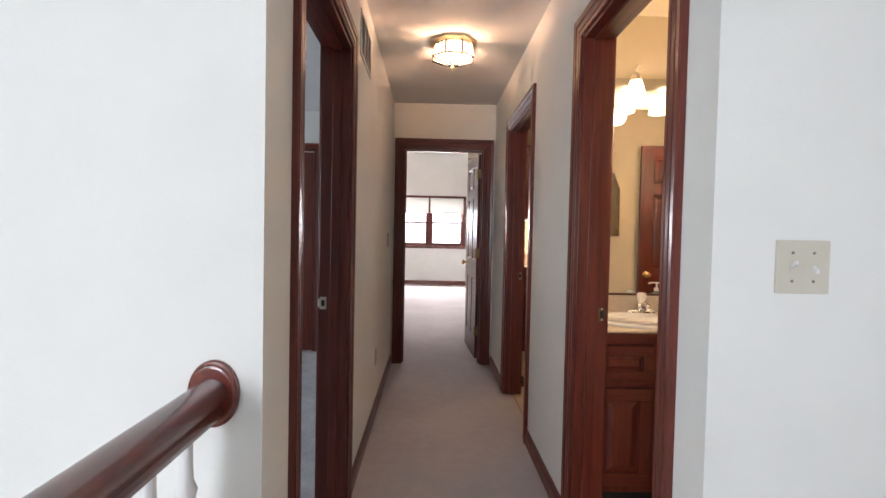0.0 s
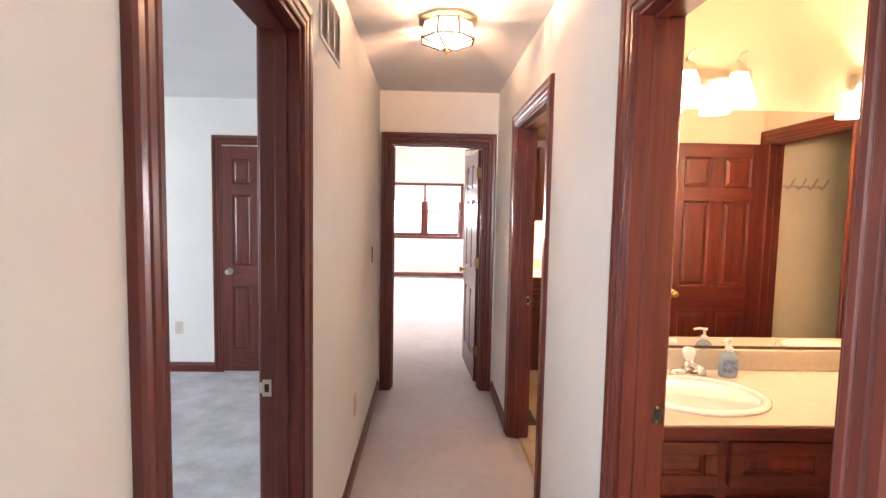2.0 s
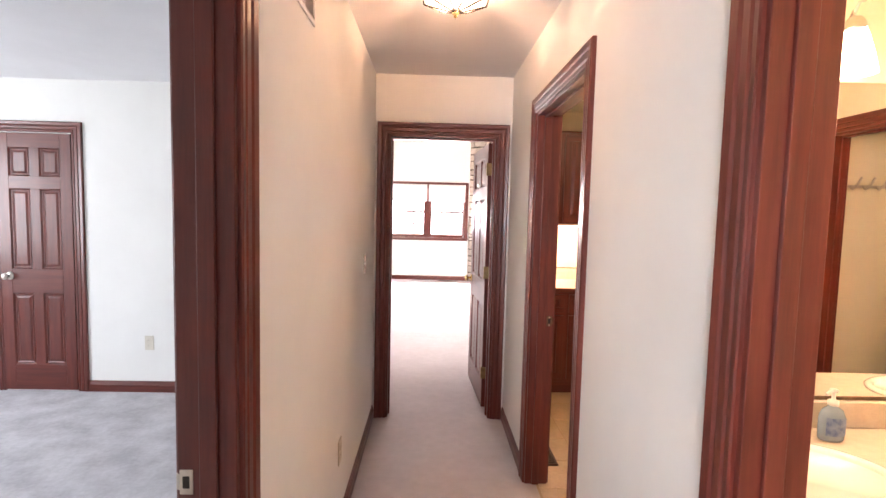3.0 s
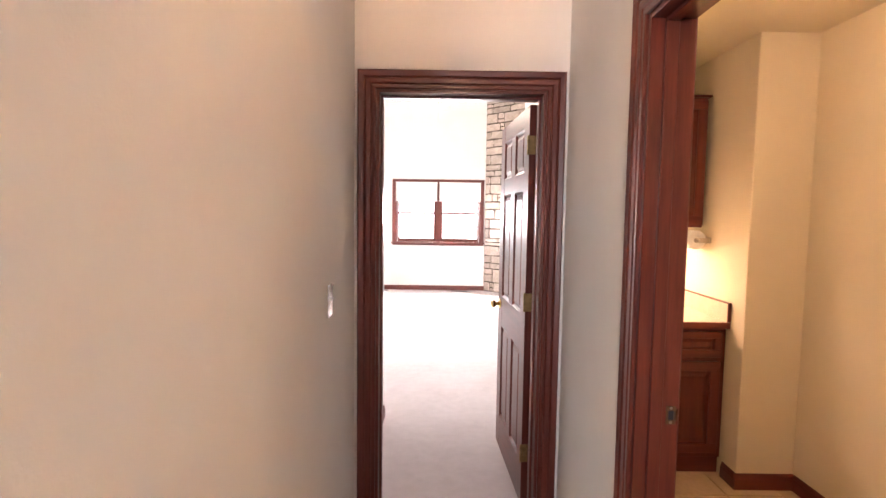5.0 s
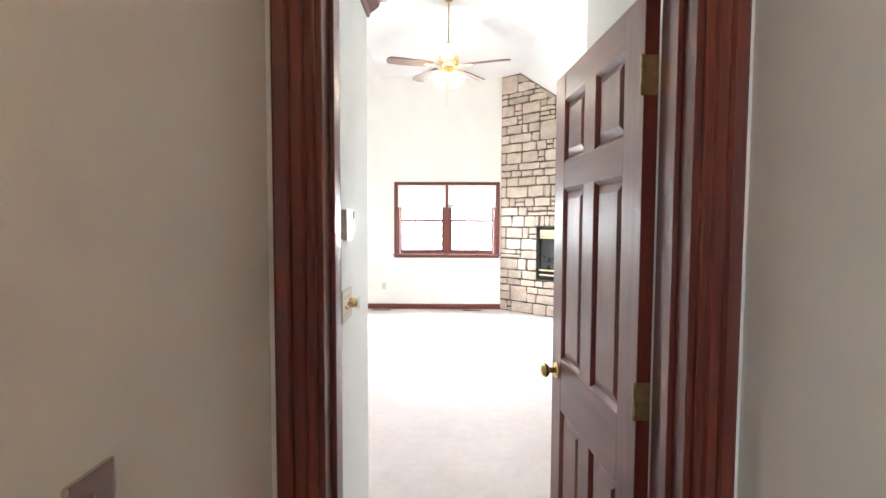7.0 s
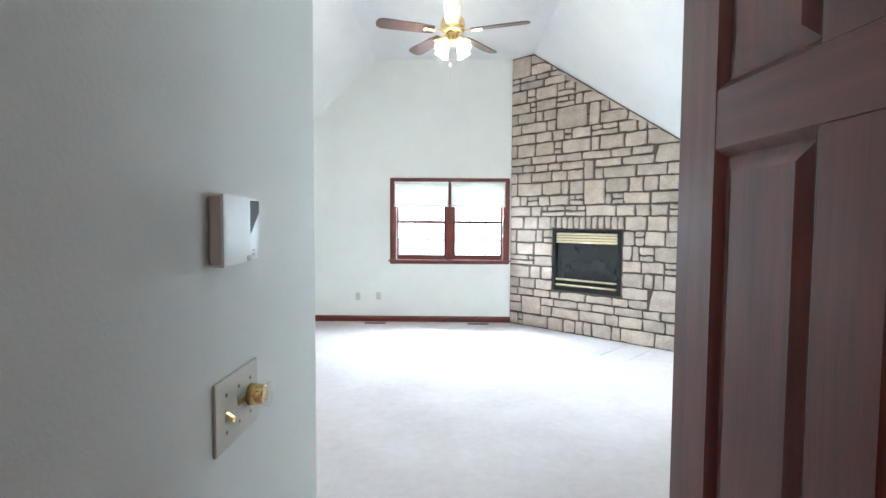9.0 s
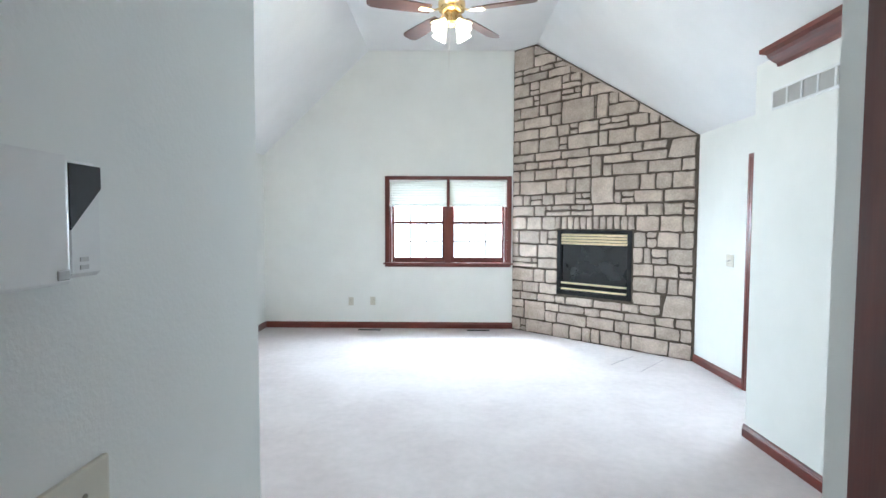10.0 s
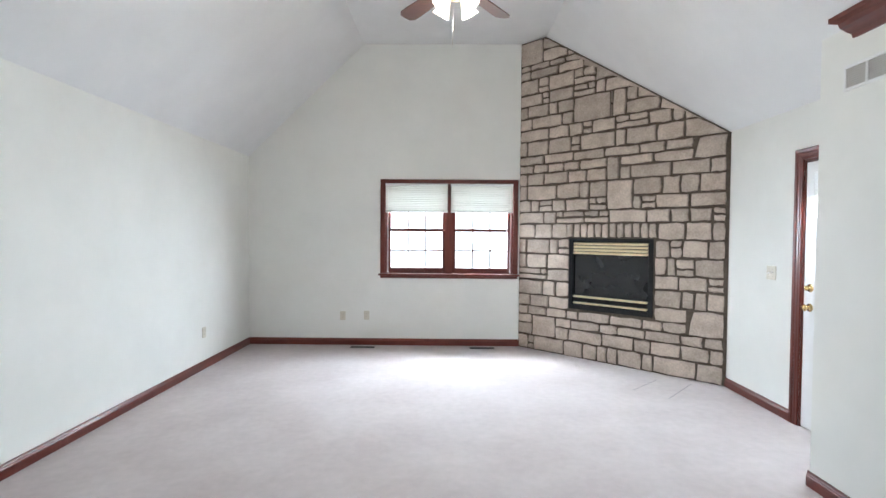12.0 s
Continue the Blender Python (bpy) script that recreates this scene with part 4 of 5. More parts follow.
thermo = thing("thermostat", on_wall(LP, 6.88, 1.465, "+x"), "white box thermostat, its shaded side tinted beige, with a dark display corner", "thermostat")
# the back plate and side strip carry the box's shaded side in their colour
box("back_plate", (-0.076, 0, -0.049), (0.062, 0.007, 0.052), SHADED_SIDE, thermo, 0.002)
box("body", (-0.035, 0.007, -0.054), (0.064, 0.024, 0.056), WHITEP, thermo, 0.003, "white cover panel", seg=2)
box("shaded_side", (0.0642, 0.004, -0.05), (0.0655, 0.02, 0.052), SHADED_SIDE, thermo, 0.0005)
box("side_cover", (-0.08, 0.006, -0.05), (-0.0375, 0.0205, 0.053), WHITEP, thermo, 0.004, "white display panel")
for dz in (-0.034, -0.041):
    box("button", (-0.06, 0.0204, dz - 0.002), (-0.05, 0.0215, dz + 0.002), GRILLE, thermo, 0)
box("latch", (-0.033, 0.0238, -0.05), (-0.019, 0.0255, -0.041), GRILLE, thermo, 0.001)
bm = bmesh.new()
sweep(bm, None, [[(x, y, z) for x, z in ((-0.0395, 0.05), (-0.078, 0.05), (-0.078, 0.03), (-0.0395, -0.008))] for y in (0.0203, 0.0216)])
part("display", bm, DARKP, thermo, "dark angled display window")


def grille(place, w, h, cells, label):
    """A return-air grille: white frame, dark back and slanted slats in cells."""
    ob = thing("air_vent", place, label, "air vent")
    f = 0.016
    for nm, lo, hi in (("frame", (0, 0, 0), (w, 0.008, f)), ("frame", (0, 0, h - f), (w, 0.008, h)), ("frame", (0, 0, f), (f, 0.008, h - f)), ("frame", (w - f, 0, f), (w, 0.008, h - f))):
        box(nm, lo, hi, WHITEPAINT, ob, 0.002)
    box("backing", (f, 0.0005, f), (w - f, 0.002, h - f), GRILLE, ob, 0)
    cw_ = (w - 2 * f) / cells
    for c in range(1, cells):
        x = f + cw_ * c
        box("divider", (x - 0.008, 0, f), (x + 0.008, 0.007, h - f), WHITEPAINT, ob, 0.0015)
    n = max(6, int((h - 2 * f) / 0.011))
    for k in range(n):
        z = f + (h - 2 * f) * (k + 0.5) / n
        bm = bmesh.new()
        sweep(bm, None, [[(x, y, z + dz) for y, dz in ((0.0022, 0.0035), (0.0055, -0.0035), (0.0065, -0.0035), (0.0032, 0.0035))] for x in (f, w - f)])
        part("slat", bm, GRILLE, ob)
    return ob


grille(on_wall(L, 4.265, 2.09, "+x"), 0.40, 0.22, 3, "white return-air grille high on the hall wall")
grille(on_wall(BOX_X, 8.93, 2.195, "-x"), 0.80, 0.132, 6, "long white return-air grille under the crown ledge")


def register(x, y, w=0.31, d=0.075):
    ob = thing("floor_register", (x, y, 0), "dark brown metal floor register set in the carpet", "floor register", "registers along the far wall")
    box("frame", (0, 0, 0), (w, d, 0.006), DARKP, ob, 0.002)
    for k in range(12):
        u = 0.02 + (w - 0.04) * k / 12
        box("slot", (u, 0.012, 0.0055), (u + 0.012, d - 0.012, 0.0068), RECESS_SHADE, ob, 0)


register(-1.14, 13.27)
register(0.37, 13.27)

# ---------- large room: outside door ----------
fx = structure(new("door_frame_outside"), "cherry-stained door frame of the outside door", "door frame")
casing(fx, lambda a, t, z: (ROOM_R - t, a, z), 9.97, 10.825, 2.01, WOOD_Y)
for p, q in (((ROOM_R, 9.97, 0), (ROOM_R + T, 9.985, 2.01)), ((ROOM_R, 10.81, 0), (ROOM_R + T, 10.825, 2.01)), ((ROOM_R, 9.985, 1.995), (ROOM_R + T, 10.81, 2.01))):
    box("jamb", p, q, WOOD_Z, fx, 0.001)
od = thing("outside_door", (ROOM_R + 0.008, 10.807, 0.01), "white steel outside door with a high glass light and brass hardware", "door")
for lo, hi in (((0, -0.785, 0), (0.04, -0.69, 1.975)), ((0, -0.095, 0), (0.04, 0, 1.975)), ((0, -0.69, 0), (0.04, -0.095, 1.57)), ((0, -0.69, 1.9), (0.04, -0.095, 1.975))):
    box("slab", lo, hi, WHITEPAINT, od, 0)
pane = box("pane", (0.018, -0.69, 1.57), (0.022, -0.095, 1.9), GLASS, od, 0)
pane.visible_shadow = False
for lo, hi in (((-0.012, -0.715, 1.545), (0, -0.07, 1.57)), ((-0.012, -0.715, 1.9), (0, -0.07, 1.925)), ((-0.012, -0.715, 1.57), (0, -0.69, 1.9)), ((-0.012, -0.095, 1.57), (0, -0.07, 1.9))):
    box("light_frame", lo, hi, WHITEPAINT, od, 0.003)
for z, r in ((0.9, 1.0), (1.045, 0.75)):
    part("knob" if r == 1 else "deadbolt", lathe([(0, -0.055 * r), (0.02 * r, -0.05 * r), (0.026 * r, -0.04 * r), (0.012, -0.02), (0.012, -0.008), (0.03, -0.006), (0.031, 0)], 20, "x", (0, -0.065, z)), BRASS, od, "", True)

# ---------- hall: ceiling lamp ----------
hl = thing("ceiling_lamp", (0.25, 4.62, H), "lit octagonal ceiling lamp of brass and glass panes", "ceiling lamp")
OCT = [(math.cos(math.pi * (k + 0.5) / 4), math.sin(math.pi * (k + 0.5) / 4)) for k in range(8)]


def oct_ring(r, z):
    return [Vector((r * c, r * s_, z)) for c, s_ in OCT]


bm = bmesh.new()
sweep(bm, None, [oct_ring(0.155, -0.0005), oct_ring(0.155, -0.01), oct_ring(0.14, -0.015), oct_ring(0.13, -0.02)])
part("canopy", bm, PALE_BRASS, hl)
levels = [(0.124, -0.022), (0.138, -0.1), (0.022, -0.142)]
for (r0, z0), (r1, z1) in zip(levels, levels[1:]):
    A, B = oct_ring(r0, z0), oct_ring(r1, z1)
    for k in range(8):
        j = (k + 1) % 8
        bm = bmesh.new()
        n = (A[k] + A[j]).normalized() * 0.0015
        sweep(bm, None, [[A[k] + n, A[j] + n, B[j] + n, B[k] + n], [A[k] - n, A[j] - n, B[j] - n, B[k] - n]])
        g = part("pane", bm, LAMPGLASS if z0 > -0.1 else ETCHED, hl, "bevelled glass pane")
        if z0 > -0.1:
            g.visible_shadow = False
            # strips added over each pane so the lamp throws rays on ceiling and walls
            for lo, hi in ((0.0, 0.1), (0.22, 0.28), (0.45, 0.55), (0.72, 0.78), (0.9, 1.0)):
                bm = bmesh.new()
                face = [A[k].lerp(A[j], lo), A[k].lerp(A[j], hi), B[k].lerp(B[j], hi), B[k].lerp(B[j], lo)]
                sweep(bm, None, [[p + 3 * n for p in face], [p + 1.2 * n for p in face]])
                part("bevel", bm, RAY_GLASS, g, "etched strip added to the pane to break the light into rays")
        part("came", tube([A[k], B[k]], 0.0055, 6), CAME, hl)
for r, z in levels:
    ring = oct_ring(r, z)
    for k in range(8):
        part("came", tube([ring[k], ring[(k + 1) % 8]], 0.005, 6), CAME, hl)
last = oct_ring(0.022, -0.142)
for k in range(8):
    part("came", tube([last[k], Vector((0, 0, -0.147))], 0.0035, 6), CAME, hl)
part("finial", lathe([(0, -0.172), (0.008, -0.167), (0.006, -0.16), (0.016, -0.155), (0.012, -0.147), (0, -0.146)], 14), BRASS, hl, "", True)
for sx in (-1, 1):
    part("bulb", lathe([(0, -0.1), (0.014, -0.097), (0.024, -0.083), (0.024, -0.071), (0.014, -0.051), (0.012, -0.038), (0.0, -0.038)], 14, "z", (0.05 * sx, 0.01, 0)), BULB, hl, "", True)
    part("socket", lathe([(0.014, -0.04), (0.014, -0.018), (0, -0.018)], 12, "z", (0.05 * sx, 0.01, 0)), BRASS, hl)

# ---------- landing: stair rail ----------
rail = thing("stair_rail", (-0.33, 0, 0), "cherry handrail with an oval wall rosette and white balusters", "stair rail")
PROFILE = [(-0.025, -0.03), (0.025, -0.03), (0.027, -0.022), (0.024, -0.014), (0.02, -0.01), (0.021, -0.005)]
PROFILE += [(0.033 * math.cos(radians(a)), 0.008 + 0.026 * math.sin(radians(a))) for a in range(-20, 201, 11)]
PROFILE += [(-0.021, -0.005), (-0.02, -0.01), (-0.024, -0.014), (-0.027, -0.022)]
part("handrail", sweep(bmesh.new(), None, [[(x * 1.1, y, 0.872 + 1.22 * z) for x, z in PROFILE] for y in (-3.0, HALL_Y0_L - 0.018)]), RAIL, rail, "polished cherry handrail", True)
bm = lathe([(0, -0.02), (0.8, -0.02), (0.86, -0.019), (0.9, -0.013), (0.97, -0.0115), (1.0, -0.008), (1.0, 0)], 36, "y")
bmesh.ops.transform(bm, matrix=Matrix.Translation((0, HALL_Y0_L, 0.878)) @ Matrix.Diagonal((0.055, 1, 0.073, 1)), verts=bm.verts)
part("rosette", bm, RAIL, rail, "oval cherry rosette on the wall")
TURN = [(0.016, 0.0), (0.016, 0.12), (0.012, 0.13), (0.019, 0.15), (0.012, 0.17), (0.014, 0.2), (0.02, 0.32), (0.015, 0.48), (0.011, 0.61), (0.014, 0.645), (0.021, 0.672), (0.024, 0.69), (0.016, 0.71), (0.021, 0.73), (0.013, 0.75), (0.012, 0.8), (0.011, 0.85)]
for k in range(30):
    y = 2.385 - 0.127 * k
    part("baluster", lathe(TURN, 12, "z", (0, y, 0)), WHITEPAINT, rail, "white turned baluster", True)

# ---------- bathroom ----------


def cabinet_front(parent, name, x0, x1, z0, z1, y, knob=None):
    """A raised-panel front that faces -y, with its own frame and panel."""
    d = new(name)
    d.parent = parent
    f = min(0.055, (z1 - z0) * 0.28)
    box("frame_rail", (x0, y - 0.019, z0), (x1, y, z0 + f), WOOD_X, d, 0.002)
    box("frame_rail", (x0, y - 0.019, z1 - f), (x1, y, z1), WOOD_X, d, 0.002)
    box("frame_stile", (x0, y - 0.0185, z0 + f), (x0 + f, y, z1 - f), WOOD_Z, d, 0.002)
    box("frame_stile", (x1 - f, y - 0.0185, z0 + f), (x1, y, z1 - f), WOOD_Z, d, 0.002)
    bm = bmesh.new()
    a, b, lo, hi = x0 + f, x1 - f, z0 + f, z1 - f
    loops = []
    for k, dy in ((0, 0.008), (0.006, 0.008), (0.03, 0.017), (0.034, 0.0175)):
        k = min(k, (hi - lo) * 0.3)
        loops.append([bm.verts.new(p) for p in ((a + k, y - dy, lo + k), (b - k, y - dy, lo + k), (b - k, y - dy, hi - k), (a + k, y - dy, hi - k))])
    for p, q in zip(loops, loops[1:]):
        for i in range(4):
            bm.faces.new((p[i], p[(i + 1) % 4], q[(i + 1) % 4], q[i]))
    bm.faces.new(loops[-1])
    part("panel", bm, WOOD_Z, d)
    return d


VX0, VX1, VF = R + T + 0.004, BATH_X - 0.004, 3.605
vanity = thing("vanity_cabinet", (0, 0, 0), "cherry raised-panel vanity cabinet under a long counter", "cabinet")
box("body", (VX0, VF, 0.09), (VX1, BATH_Y - 0.003, 0.62), WOOD_Z, vanity, 0.001)
box("front_rail", (VX0, VF, 0.6205), (VX1, VF + 0.02, 0.778), WOOD_X, vanity, 0.001)
box("toe_kick", (VX0, VF + 0.06, 0), (VX1, VF + 0.08, 0.09), RECESS_SHADE, vanity, 0)
cols = [(0.87, 1.125), (1.165, 1.50), (1.54, 1.78), (1.82, 2.06), (2.1, 2.58)]
for a, b in cols:
    cabinet_front(vanity, "drawer_front", a, b, 0.60, 0.755, VF)
    cabinet_front(vanity, "door", a, b, 0.13, 0.565, VF)

SINKS = [(1.185, 3.83), (2.2, 3.83)]
counter = thing("vanity_counter", (0, 0, 0), "almond laminate vanity counter with a back splash", "countertop")
bm = bmesh.new()
CY0, CY1, HALF = 3.568, BATH_Y - 0.003, 0.27
at = VX0
for x, y in SINKS:
    add_box(bm, (at, CY0, 0.78), (x - HALF, CY1, 0.82))
    at = x + HALF
    outer, inner = [], []
    for k in range(40):
        a = 2 * math.pi * k / 40
        c, d = math.cos(a), math.sin(a)
        inner.append((x + 0.225 * c, y + 0.182 * d))
        q = max(abs(c) / HALF, abs(d) / ((CY1 - y) if d > 0 else (y - CY0)))
        outer.append((x + c / q, y + d / q))
    for px, py in ((x - HALF, CY0), (x + HALF, CY0), (x + HALF, CY1), (x - HALF, CY1)):
        n = min(range(40), key=lambda k: math.hypot(outer[k][0] - px, outer[k][1] - py))
        outer[n] = (px, py)
    vo = [bm.verts.new((*p, 0.82)) for p in outer]
    vi = [bm.verts.new((*p, 0.82)) for p in inner]
    vf = [bm.verts.new((*p, 0.78)) for p in outer]
    for k in range(40):
        n = (k + 1) % 40
        bm.faces.new((vo[k], vo[n], vi[n], vi[k]))
        bm.faces.new((vf[k], vf[n], vo[n], vo[k]))
add_box(bm, (at, CY0, 0.78), (VX1, CY1, 0.82))
bmesh.ops.remove_doubles(bm, verts=bm.verts, dist=1e-4)
bmesh.ops.recalc_face_normals(bm, faces=bm.faces)
part("worktop", bm, COUNTER, counter)
box("front_edge", (VX0, 3.556, 0.772), (VX1, 3.5675, 0.8165), WOOD_X, counter, 0.002)
box("back_splash", (VX0, BATH_Y - 0.022, 0.8205), (VX1, BATH_Y - 0.002, 0.91), COUNTER, counter, 0.003)


def oval_sink(x, y, z):
    ob = thing("bathroom_sink", (x, y, z), "white oval porcelain drop-in sink in the counter", "sink", "sinks in the vanity")
    prof = [(1.0, 0.0006), (1.0, 0.008), (0.97, 0.014), (0.9, 0.0165), (0.86, 0.008), (0.82, -0.02), (0.72, -0.08), (0.5, -0.125), (0.12, -0.14)]
    bm = lathe(prof, 40)
    bmesh.ops.transform(bm, matrix=Matrix.Diagonal((0.245, 0.2, 1, 1)), verts=bm.verts)
    part("basin", bm, PORCELAIN, ob, "", True)
    part("drain", lathe([(0.024, -0.139), (0.022, -0.136), (0.0, -0.137)], 18), CHROME, ob, "", True)
    box("overflow", (-0.012, -0.162, -0.05), (0.012, -0.15, -0.034), RECESS_SHADE, ob, 0.001)
    return ob


def faucet(x, y, z):
    ob = thing("faucet", (x, y, z), "chrome single-lever faucet with a clear knob", "faucet", "faucets on the vanity")
    bm = lathe([(1.0, 0), (1.0, 0.012), (0.9, 0.022), (0.5, 0.028), (0, 0.028)], 24)
    bmesh.ops.transform(bm, matrix=Matrix.Diagonal((0.08, 0.028, 1, 1)), verts=bm.verts)
    part("base", bm, CHROME, ob, "", True)
    part("body", lathe([(0.026, 0.02), (0.024, 0.05), (0.018, 0.062), (0, 0.064)], 18), CHROME, ob, "", True)
    part("spout", tube([(0, 0, 0.035), (0, -0.04, 0.055), (0, -0.08, 0.056), (0, -0.11, 0.045)], 0.013, 12), CHROME, ob, "", True)
    part("lever_knob", lathe([(0.008, 0.06), (0.018, 0.072), (0.027, 0.09), (0.027, 0.105), (0.018, 0.118), (0, 0.12)], 12), PORCELAIN, ob, "clear faceted knob")
    return ob


for x, y in SINKS:
    oval_sink(x, y, 0.82)
    faucet(x + 0.085, 4.065, 0.82)

soap = thing("soap_bottle", (1.43, 4.05, 0.82), "pump soap bottle with a blue label and white top", "soap bottle")
bm = lathe([(0.0, 0), (0.03, 0), (0.034, 0.006), (0.035, 0.04), (0.034, 0.075), (0.027, 0.095), (0.014, 0.105), (0.013, 0.112), (0, 0.112)], 24)
bmesh.ops.transform(bm, matrix=Matrix.Diagonal((1.14, 0.75, 1, 1)), verts=bm.verts)
part("bottle", bm, CLEARP, soap, "pale blue clear bottle", True)
bm = bmesh.new()
rows = []
for h in (0.02, 0.076):
    rows.append([bm.verts.new((0.0412 * math.sin(a), -0.0272 * math.cos(a), h)) for a in [radians(-50 + 10 * k) for k in range(11)]])
for i in range(10):
    bm.faces.new((rows[0][i], rows[0][i + 1], rows[1][i + 1], rows[1][i]))
part("label", bm, SOAP, soap, "blue paper label")
part("collar", lathe([(0.015, 0.11), (0.015, 0.125), (0.006, 0.128), (0.005, 0.15), (0.012, 0.152), (0.012, 0.16), (0, 0.162)], 16), WHITEP, soap, "white pump top", True)
part("nozzle", tube([(0, 0, 0.156), (-0.02, -0.01, 0.157), (-0.04, -0.02, 0.15)], 0.005, 8), WHITEP, soap)

mir = thing("wall_mirror", (0, 0, 0), "large frameless wall mirror above the vanity", "mirror")
box("glass", (VX0 + 0.008, BATH_Y - 0.007, 0.925), (BATH_X - 0.03, BATH_Y - 0.002, 1.935), MIRROR, mir, 0)
box("channel", (VX0 + 0.006, BATH_Y - 0.009, 0.912), (BATH_X - 0.03, BATH_Y - 0.001, 0.9245), DULL, mir, 0.001)


def vanity_light(x, label):
    ob = thing("vanity_light", (x, BATH_Y, 2.06), label, "wall lamp", "lamps above the vanity mirror")
    box("back_bar", (-0.3, -0.03, -0.035), (0.3, -0.001, 0.035), NICKEL, ob, 0.008, seg=2)
    for dx in (-0.21, 0, 0.21):
        part("arm", tube([(dx, -0.025, 0.0), (dx, -0.05, 0.03), (dx, -0.08, 0.06), (dx, -0.09, 0.03)], 0.007, 8), NICKEL, ob, "", True)
        part("scroll", tube([(dx, -0.08, 0.055), (dx + 0.01, -0.085, 0.085), (dx + 0.025, -0.09, 0.09)], 0.005, 8), NICKEL, ob, "", True)
        part("cap", lathe([(0.014, 0.04), (0.022, 0.03), (0.03, 0.008), (0.03, 0.0)], 18, "z", (dx, -0.09, 0)), NICKEL, ob, "", True)
        part("glass_shade", lathe([(0.028, 0.004), (0.036, -0.02), (0.05, -0.07), (0.062, -0.125), (0.059, -0.125), (0.047, -0.07), (0.033, -0.02), (0.0, 0.0)], 24, "z", (dx, -0.09, 0)), FROST, ob,
             "lit frosted glass bell shade", True)
    return ob


vanity_light(1.2, "nickel vanity lamp with three lit bell shades")
vanity_light(2.24, "nickel vanity lamp with three lit bell shades")

hooks = thing("coat_hooks", (2.94, 2.612, 1.72), "metal rail with four coat hooks", "coat hooks")
box("rail", (-0.17, 0, -0.009), (0.17, 0.008, 0.009), NICKEL, hooks, 0.003)
for k in range(4):
    x = -0.135 + 0.085 * k
    part("hook", tube([(x, 0.008, 0.0), (x, 0.03, -0.02), (x + 0.012, 0.045, 0.0), (x + 0.032, 0.055, 0.055)], 0.0065, 8), NICKEL, hooks)
towel = thing("bath_towel", (1.66, 2.612, 1.24), "taupe towel hanging from a hook", "towel")
bm = bmesh.new()
rows = []
for i in range(9):
    z = 0.54 - 0.54 * i / 8
    rows.append([bm.verts.new(((0.03 + 0.055 * min(1, i / 2)) * (k / 8 - 0.5) * 2, 0.025 + 0.012 * math.sin(k * 2.1 + i * 0.3), z)) for k in range(9)])
for p, q in zip(rows, rows[1:]):
    for k in range(8):
        bm.faces.new((p[k], p[k + 1], q[k + 1], q[k]))
r = bmesh.ops.solidify(bm, geom=bm.faces, thickness=0.012)
part("cloth", bm, TOWEL, towel, "", True)
part("hook", tube([(0, 0, 0.56), (0, 0.04, 0.55), (0, 0.05, 0.58)], 0.006, 8), NICKEL, towel)

# ---------- washroom ----------
KX0, KX1, KF, KB = R + T + 0.003, 1.792, 6.63, 7.197
base_cab = thing("base_cabinet", (0, 0, 0), "cherry raised-panel base cabinet in the washroom", "cabinet")
box("body", (KX0, KF, 0.1), (KX1, KB, 0.858), WOOD_Z, base_cab, 0.001)
box("toe_kick", (KX0, KF + 0.02, 0), (KX1, KF + 0.05, 0.1), WOOD_X, base_cab, 0)
for a, b in ((KX0 + 0.02, 1.29), (1.33, KX1 - 0.03)):
    cabinet_front(base_cab, "drawer_front", a, b, 0.69, 0.84, KF)
    cabinet_front(base_cab, "door", a, b, 0.13, 0.665, KF)
wc = thing("washroom_counter", (0, 0, 0), "almond laminate counter with low splashes", "countertop")
box("worktop", (KX0, KF - 0.035, 0.8585), (KX1, KB, 0.898), COUNTER, wc, 0.004)
box("front_edge", (KX0, KF - 0.043, 0.859), (KX1, KF - 0.0355, 0.8965), WOOD_X, wc, 0.002)
box("splash_trim", (KX0, KB - 0.022, 1.0005), (KX1 - 0.02, KB - 0.001, 1.006), WOOD_X, wc, 0)
box("splash_trim", (KX1 - 0.019, KF - 0.035, 1.0005), (KX1 - 0.001, KB - 0.021, 1.006), WOOD_Y, wc, 0)
box("back_splash", (KX0, KB - 0.02, 0.8985), (KX1, KB - 0.001, 1.0), COUNTER, wc, 0.003)
box("side_splash", (KX1 - 0.018, KF - 0.035, 0.8985), (KX1 - 0.001, KB - 0.021, 1.0), COUNTER, wc, 0.003)
box("splash_cap", (KX1 - 0.019, KF - 0.043, 0.8985), (KX1, KF - 0.0355, 1.006), WOOD_Z, wc, 0)
up = thing("wall_cabinet", (0, 0, 0), "cherry raised-panel wall cabinet above the counter", "cabinet")
box("body", (KX0, KB - 0.3, 1.42), (1.765, KB, 2.2), WOOD_Z, up, 0.002)
box("crown", (KX0, KB - 0.325, 2.2), (1.78, KB, 2.215), WOOD_X, up, 0.003)
for a, b in ((KX0 + 0.01, 1.30), (1.32, 1.76)):
    cabinet_front(up, "door", a, b, 1.435, 2.185, KB - 0.3)
sc = thing("paper_roll_holder", on_wall(1.795, 6.9, 1.345, "-x"), "white paper roll on a nickel wall bracket", "paper holder")
part("mount", lathe([(0.0, 0.012), (0.022, 0.011), (0.026, 0.0)], 20, "y"), NICKEL, sc, "", True)
box("arm", (-0.072, 0.008, -0.014), (-0.064, 0.1, 0.014), NICKEL, sc, 0.003)
box("arm_foot", (-0.072, 0.004, -0.018), (0.01, 0.011, 0.018), NICKEL, sc, 0.003)
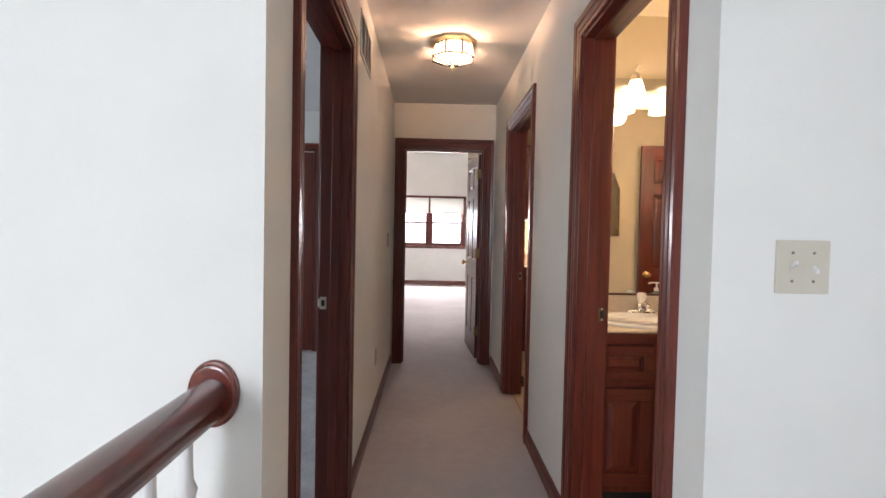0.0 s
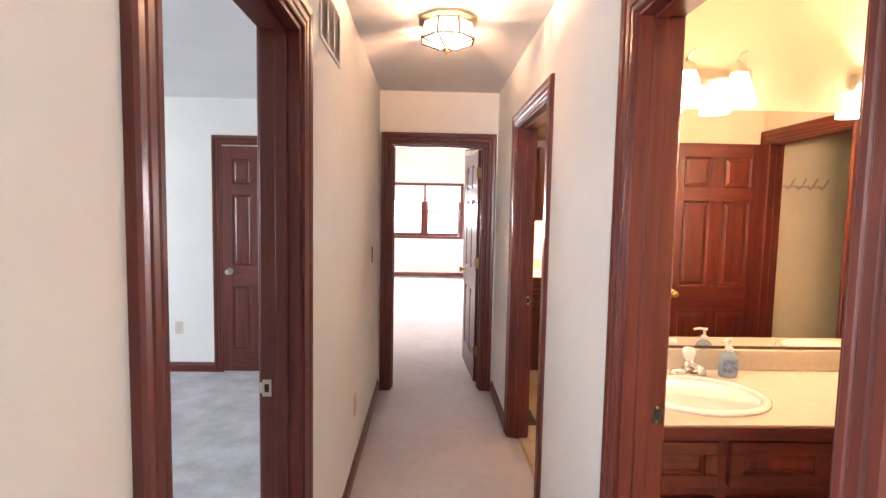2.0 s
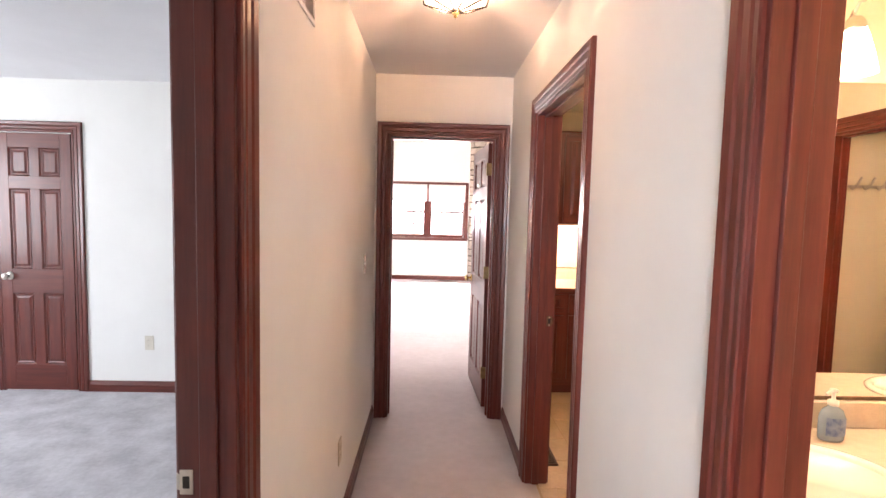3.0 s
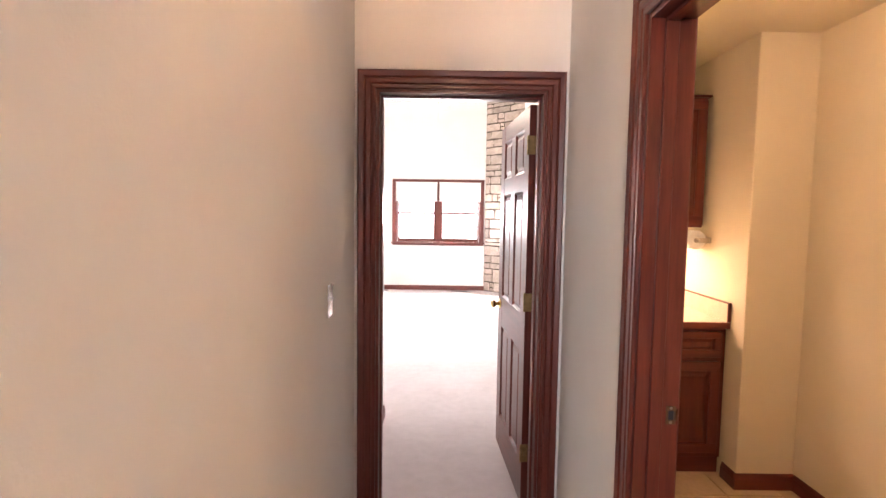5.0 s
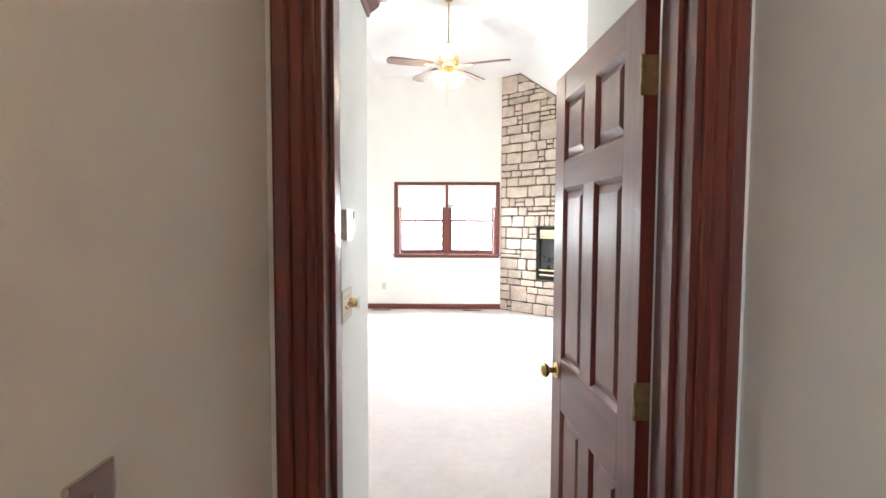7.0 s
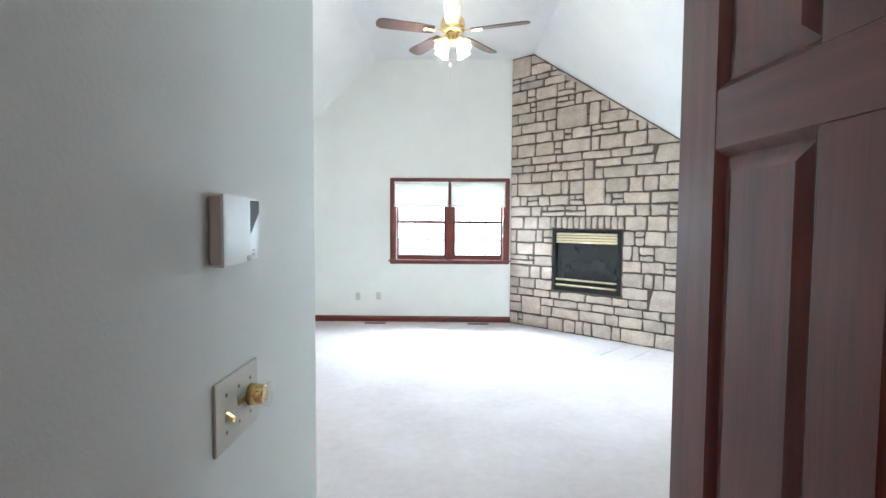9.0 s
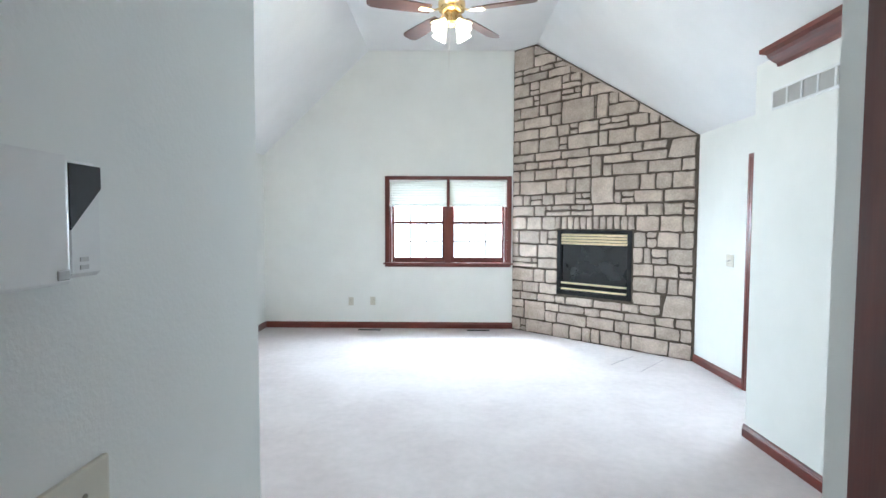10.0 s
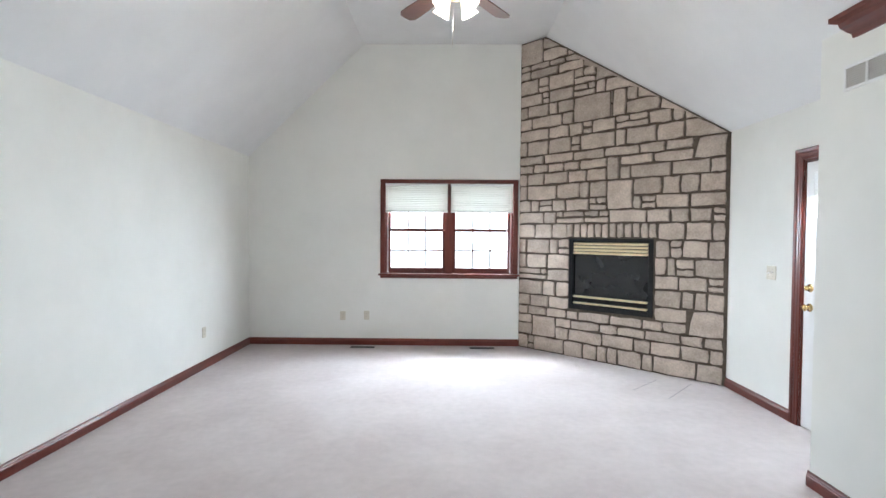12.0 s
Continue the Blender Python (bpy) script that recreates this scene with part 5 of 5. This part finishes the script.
part("paper_roll", lathe([(0.02, -0.058), (0.055, -0.058), (0.057, -0.055), (0.057, 0.055), (0.055, 0.058), (0.02, 0.058)], 28, "x", (0, 0.085, 0)), SHADE_CLOTH, sc, "white paper roll", True)
part("hub", lathe([(0.0, -0.08), (0.009, -0.078), (0.01, -0.073), (0.018, -0.06), (0.018, 0.06), (0, 0.062)], 16, "x", (0, 0.085, 0)), NICKEL, sc, "", True)
uc = thing("under_cabinet_lamp", (1.3, 6.98, 1.42), "slim lit lamp under the wall cabinet", "lamp")
box("housing", (-0.38, -0.03, -0.02), (0.38, 0.03, -0.0005), NICKEL, uc, 0.003)
box("diffuser", (-0.36, -0.02, -0.026), (0.36, 0.02, -0.0205), FROST, uc, 0.002, "lit frosted diffuser")
outlet(on_wall(1.02, 7.197, 1.12, "-y"))
# dome out of view, added as the source of the pier's light
dome = thing("ceiling_lamp", (1.5, 5.35, H), "unseen lit frosted dome lamp, inferred on the washroom ceiling", "ceiling lamp")
part("base", lathe([(0.0, -0.001), (0.11, -0.001), (0.115, -0.02), (0.1, -0.03), (0, -0.03)], 24), NICKEL, dome, "", True)
part("dome", lathe([(0.1, -0.031), (0.095, -0.045), (0.07, -0.06), (0.03, -0.068), (0, -0.07)], 24), FROST, dome, "lit frosted glass dome", True)
wr = thing("floor_register", (0.865, 5.42, 0), "brown metal floor register on the washroom tile", "floor register")
box("frame", (0, 0, 0), (0.1, 0.26, 0.012), BLADE, wr, 0.003)
for k in range(9):
    box("slot", (0.015, 0.02 + 0.025 * k, 0.0115), (0.085, 0.032 + 0.025 * k, 0.0128), RECESS_SHADE, wr, 0)

# washroom floor tiles
tile = bmesh.new()
add_box(tile, (-0.149, -0.149, -0.006), (0.149, 0.149, 0.0), 0.002)
tile_me = bpy.data.meshes.new("tile")
tile.to_mesh(tile_me)
tile.free()
tile_me.materials.append(VINYL)
washroom_floor = bpy.data.objects["floor_washroom"]
for i in range(4):
    for j in range(8):
        t_ = new("tile", tile_me)
        t_.parent = washroom_floor
        t_.location = (0.80 + 0.15 + 0.305 * i, 4.27 + 0.15 + 0.305 * j, 0.0)

# ---------- fireplace stones ----------
DU, DZ = 0.0301, 0.0366
NU, NZ = int(WIDE / DU), int(TOP / DZ)
taken = [[False] * NZ for _ in range(NU)]
stones = []


def claim(u0, u1, z0, z1, keep=True, lean=0.0):
    i0, i1, j0, j1 = round(u0 / DU), min(NU, round(u1 / DU)), round(z0 / DZ), min(NZ, round(z1 / DZ))
    for i in range(i0, i1):
        for j in range(j0, j1):
            taken[i][j] = True
    if keep:
        stones.append((i0 * DU, i1 * DU, j0 * DZ, j1 * DZ, lean))


courses = []
courses.extend(((0, 5), (5, 4), (9, 3), (12, 3)))
for lo, hi in ((15, 38), (38, 43), (43, NZ)):
    j = lo
    while j < hi:
        n = rng.choice((2, 3, 3, 4, 4, 4, 5))
        if hi - j - n < 2:
            n = hi - j
        courses.append((j, n))
        j += n
EDGES = [j * DZ for j, _ in courses] + [NZ * DZ]
claim(FU[0] - 0.006, FU[1] + 0.006, 15 * DZ, 38 * DZ, False)
edge = FU[0] - 0.03
for k in range(12):
    wide = 0.0875
    stones.append((edge, edge + wide, 38.4 * DZ, 43 * DZ, 0.0))
    edge += wide
claim(FU[0] - 0.03, edge, 38 * DZ, 43 * DZ, False)
for u0, u1, z0, z1 in ((2.08, 2.41, 2.13, 2.45), (1.18, 1.47, 1.78, 2.05), (2.04, 2.41, 0.46, 0.74), (0.21, 0.55, 0.14, 0.41), (1.23, 1.38, 2.76, 3.03), (1.18, 1.31, 2.12, 2.35),
                       (0.0, 0.33, 3.55, 3.85), (0.75, 1.2, 2.78, 2.98)):
    claim(u0, u1, min(EDGES, key=lambda e: abs(e - z0)), min(EDGES, key=lambda e: abs(e - z1)), lean=0.2 if u0 > 2 else 0.0)


def lay(i, w, j, n):
    for k in range(w):
        for q in range(n):
            taken[i + k][j + q] = True
    stones.append((i * DU, (i + w) * DU, j * DZ, (j + n) * DZ, 0.0))


def free(i, j, n):
    return all(j + q < NZ and not taken[i][j + q] for q in range(n))


for c, (j, n) in enumerate(courses):
    i = 0
    while i < NU:
        if not free(i, j, n):
            i += 1
            continue
        run = 1
        while i + run < NU and free(i + run, j, n):
            run += 1
        w = rng.choice((5, 7, 8, 9, 10, 11, 12, 13, 15)) if n < 4 else rng.choice((4, 6, 8, 9, 10, 11, 12, 14))
        if run - w < 4:
            w = run if run < 15 else run // 2
        up_n = courses[c + 1][1] if c + 1 < len(courses) else 0
        if n >= 4 and w > 6 and rng.random() < 0.24:
            low, cut = (2 if n == 4 else rng.choice((2, 3))), rng.randint(3, w - 3)
            if rng.random() < 0.5:
                lay(i, w, j, low)
                lay(i, cut, j + low, n - low)
                lay(i + cut, w - cut, j + low, n - low)
            else:
                lay(i, cut, j, n)
                lay(i + cut, w - cut, j, low)
                lay(i + cut, w - cut, j + low, n - low)
        elif n == 2 and w < 8 and up_n == 2 and rng.random() < 0.25 and all(free(i + k, j, 4) for k in range(w)):
            lay(i, w, j, 4)
        else:
            lay(i, w, j, n)
        i += w
for j in range(NZ):
    i = 0
    while i < NU:
        if taken[i][j]:
            i += 1
            continue
        run = 1
        while i + run < NU and not taken[i + run][j]:
            run += 1
        w = min(run, 9)
        n = 1
        while n < 4 and all(free(i + k, j, n + 1) for k in range(w)):
            n += 1
        lay(i, w, j, n)
        i += w
for u0, u1, z0, z1, lean in stones:
    if u1 - u0 < 0.03 or z1 - z0 < 0.03 or z0 > max(roof_at(u0), roof_at(u1)) - 0.03:
        continue
    bm = stone_mesh(u0, min(u1, WIDE - 0.003), z0, z1, rng, roof_at, lean)
    if bm:
        part("stone", bm, STONE, fireplace)
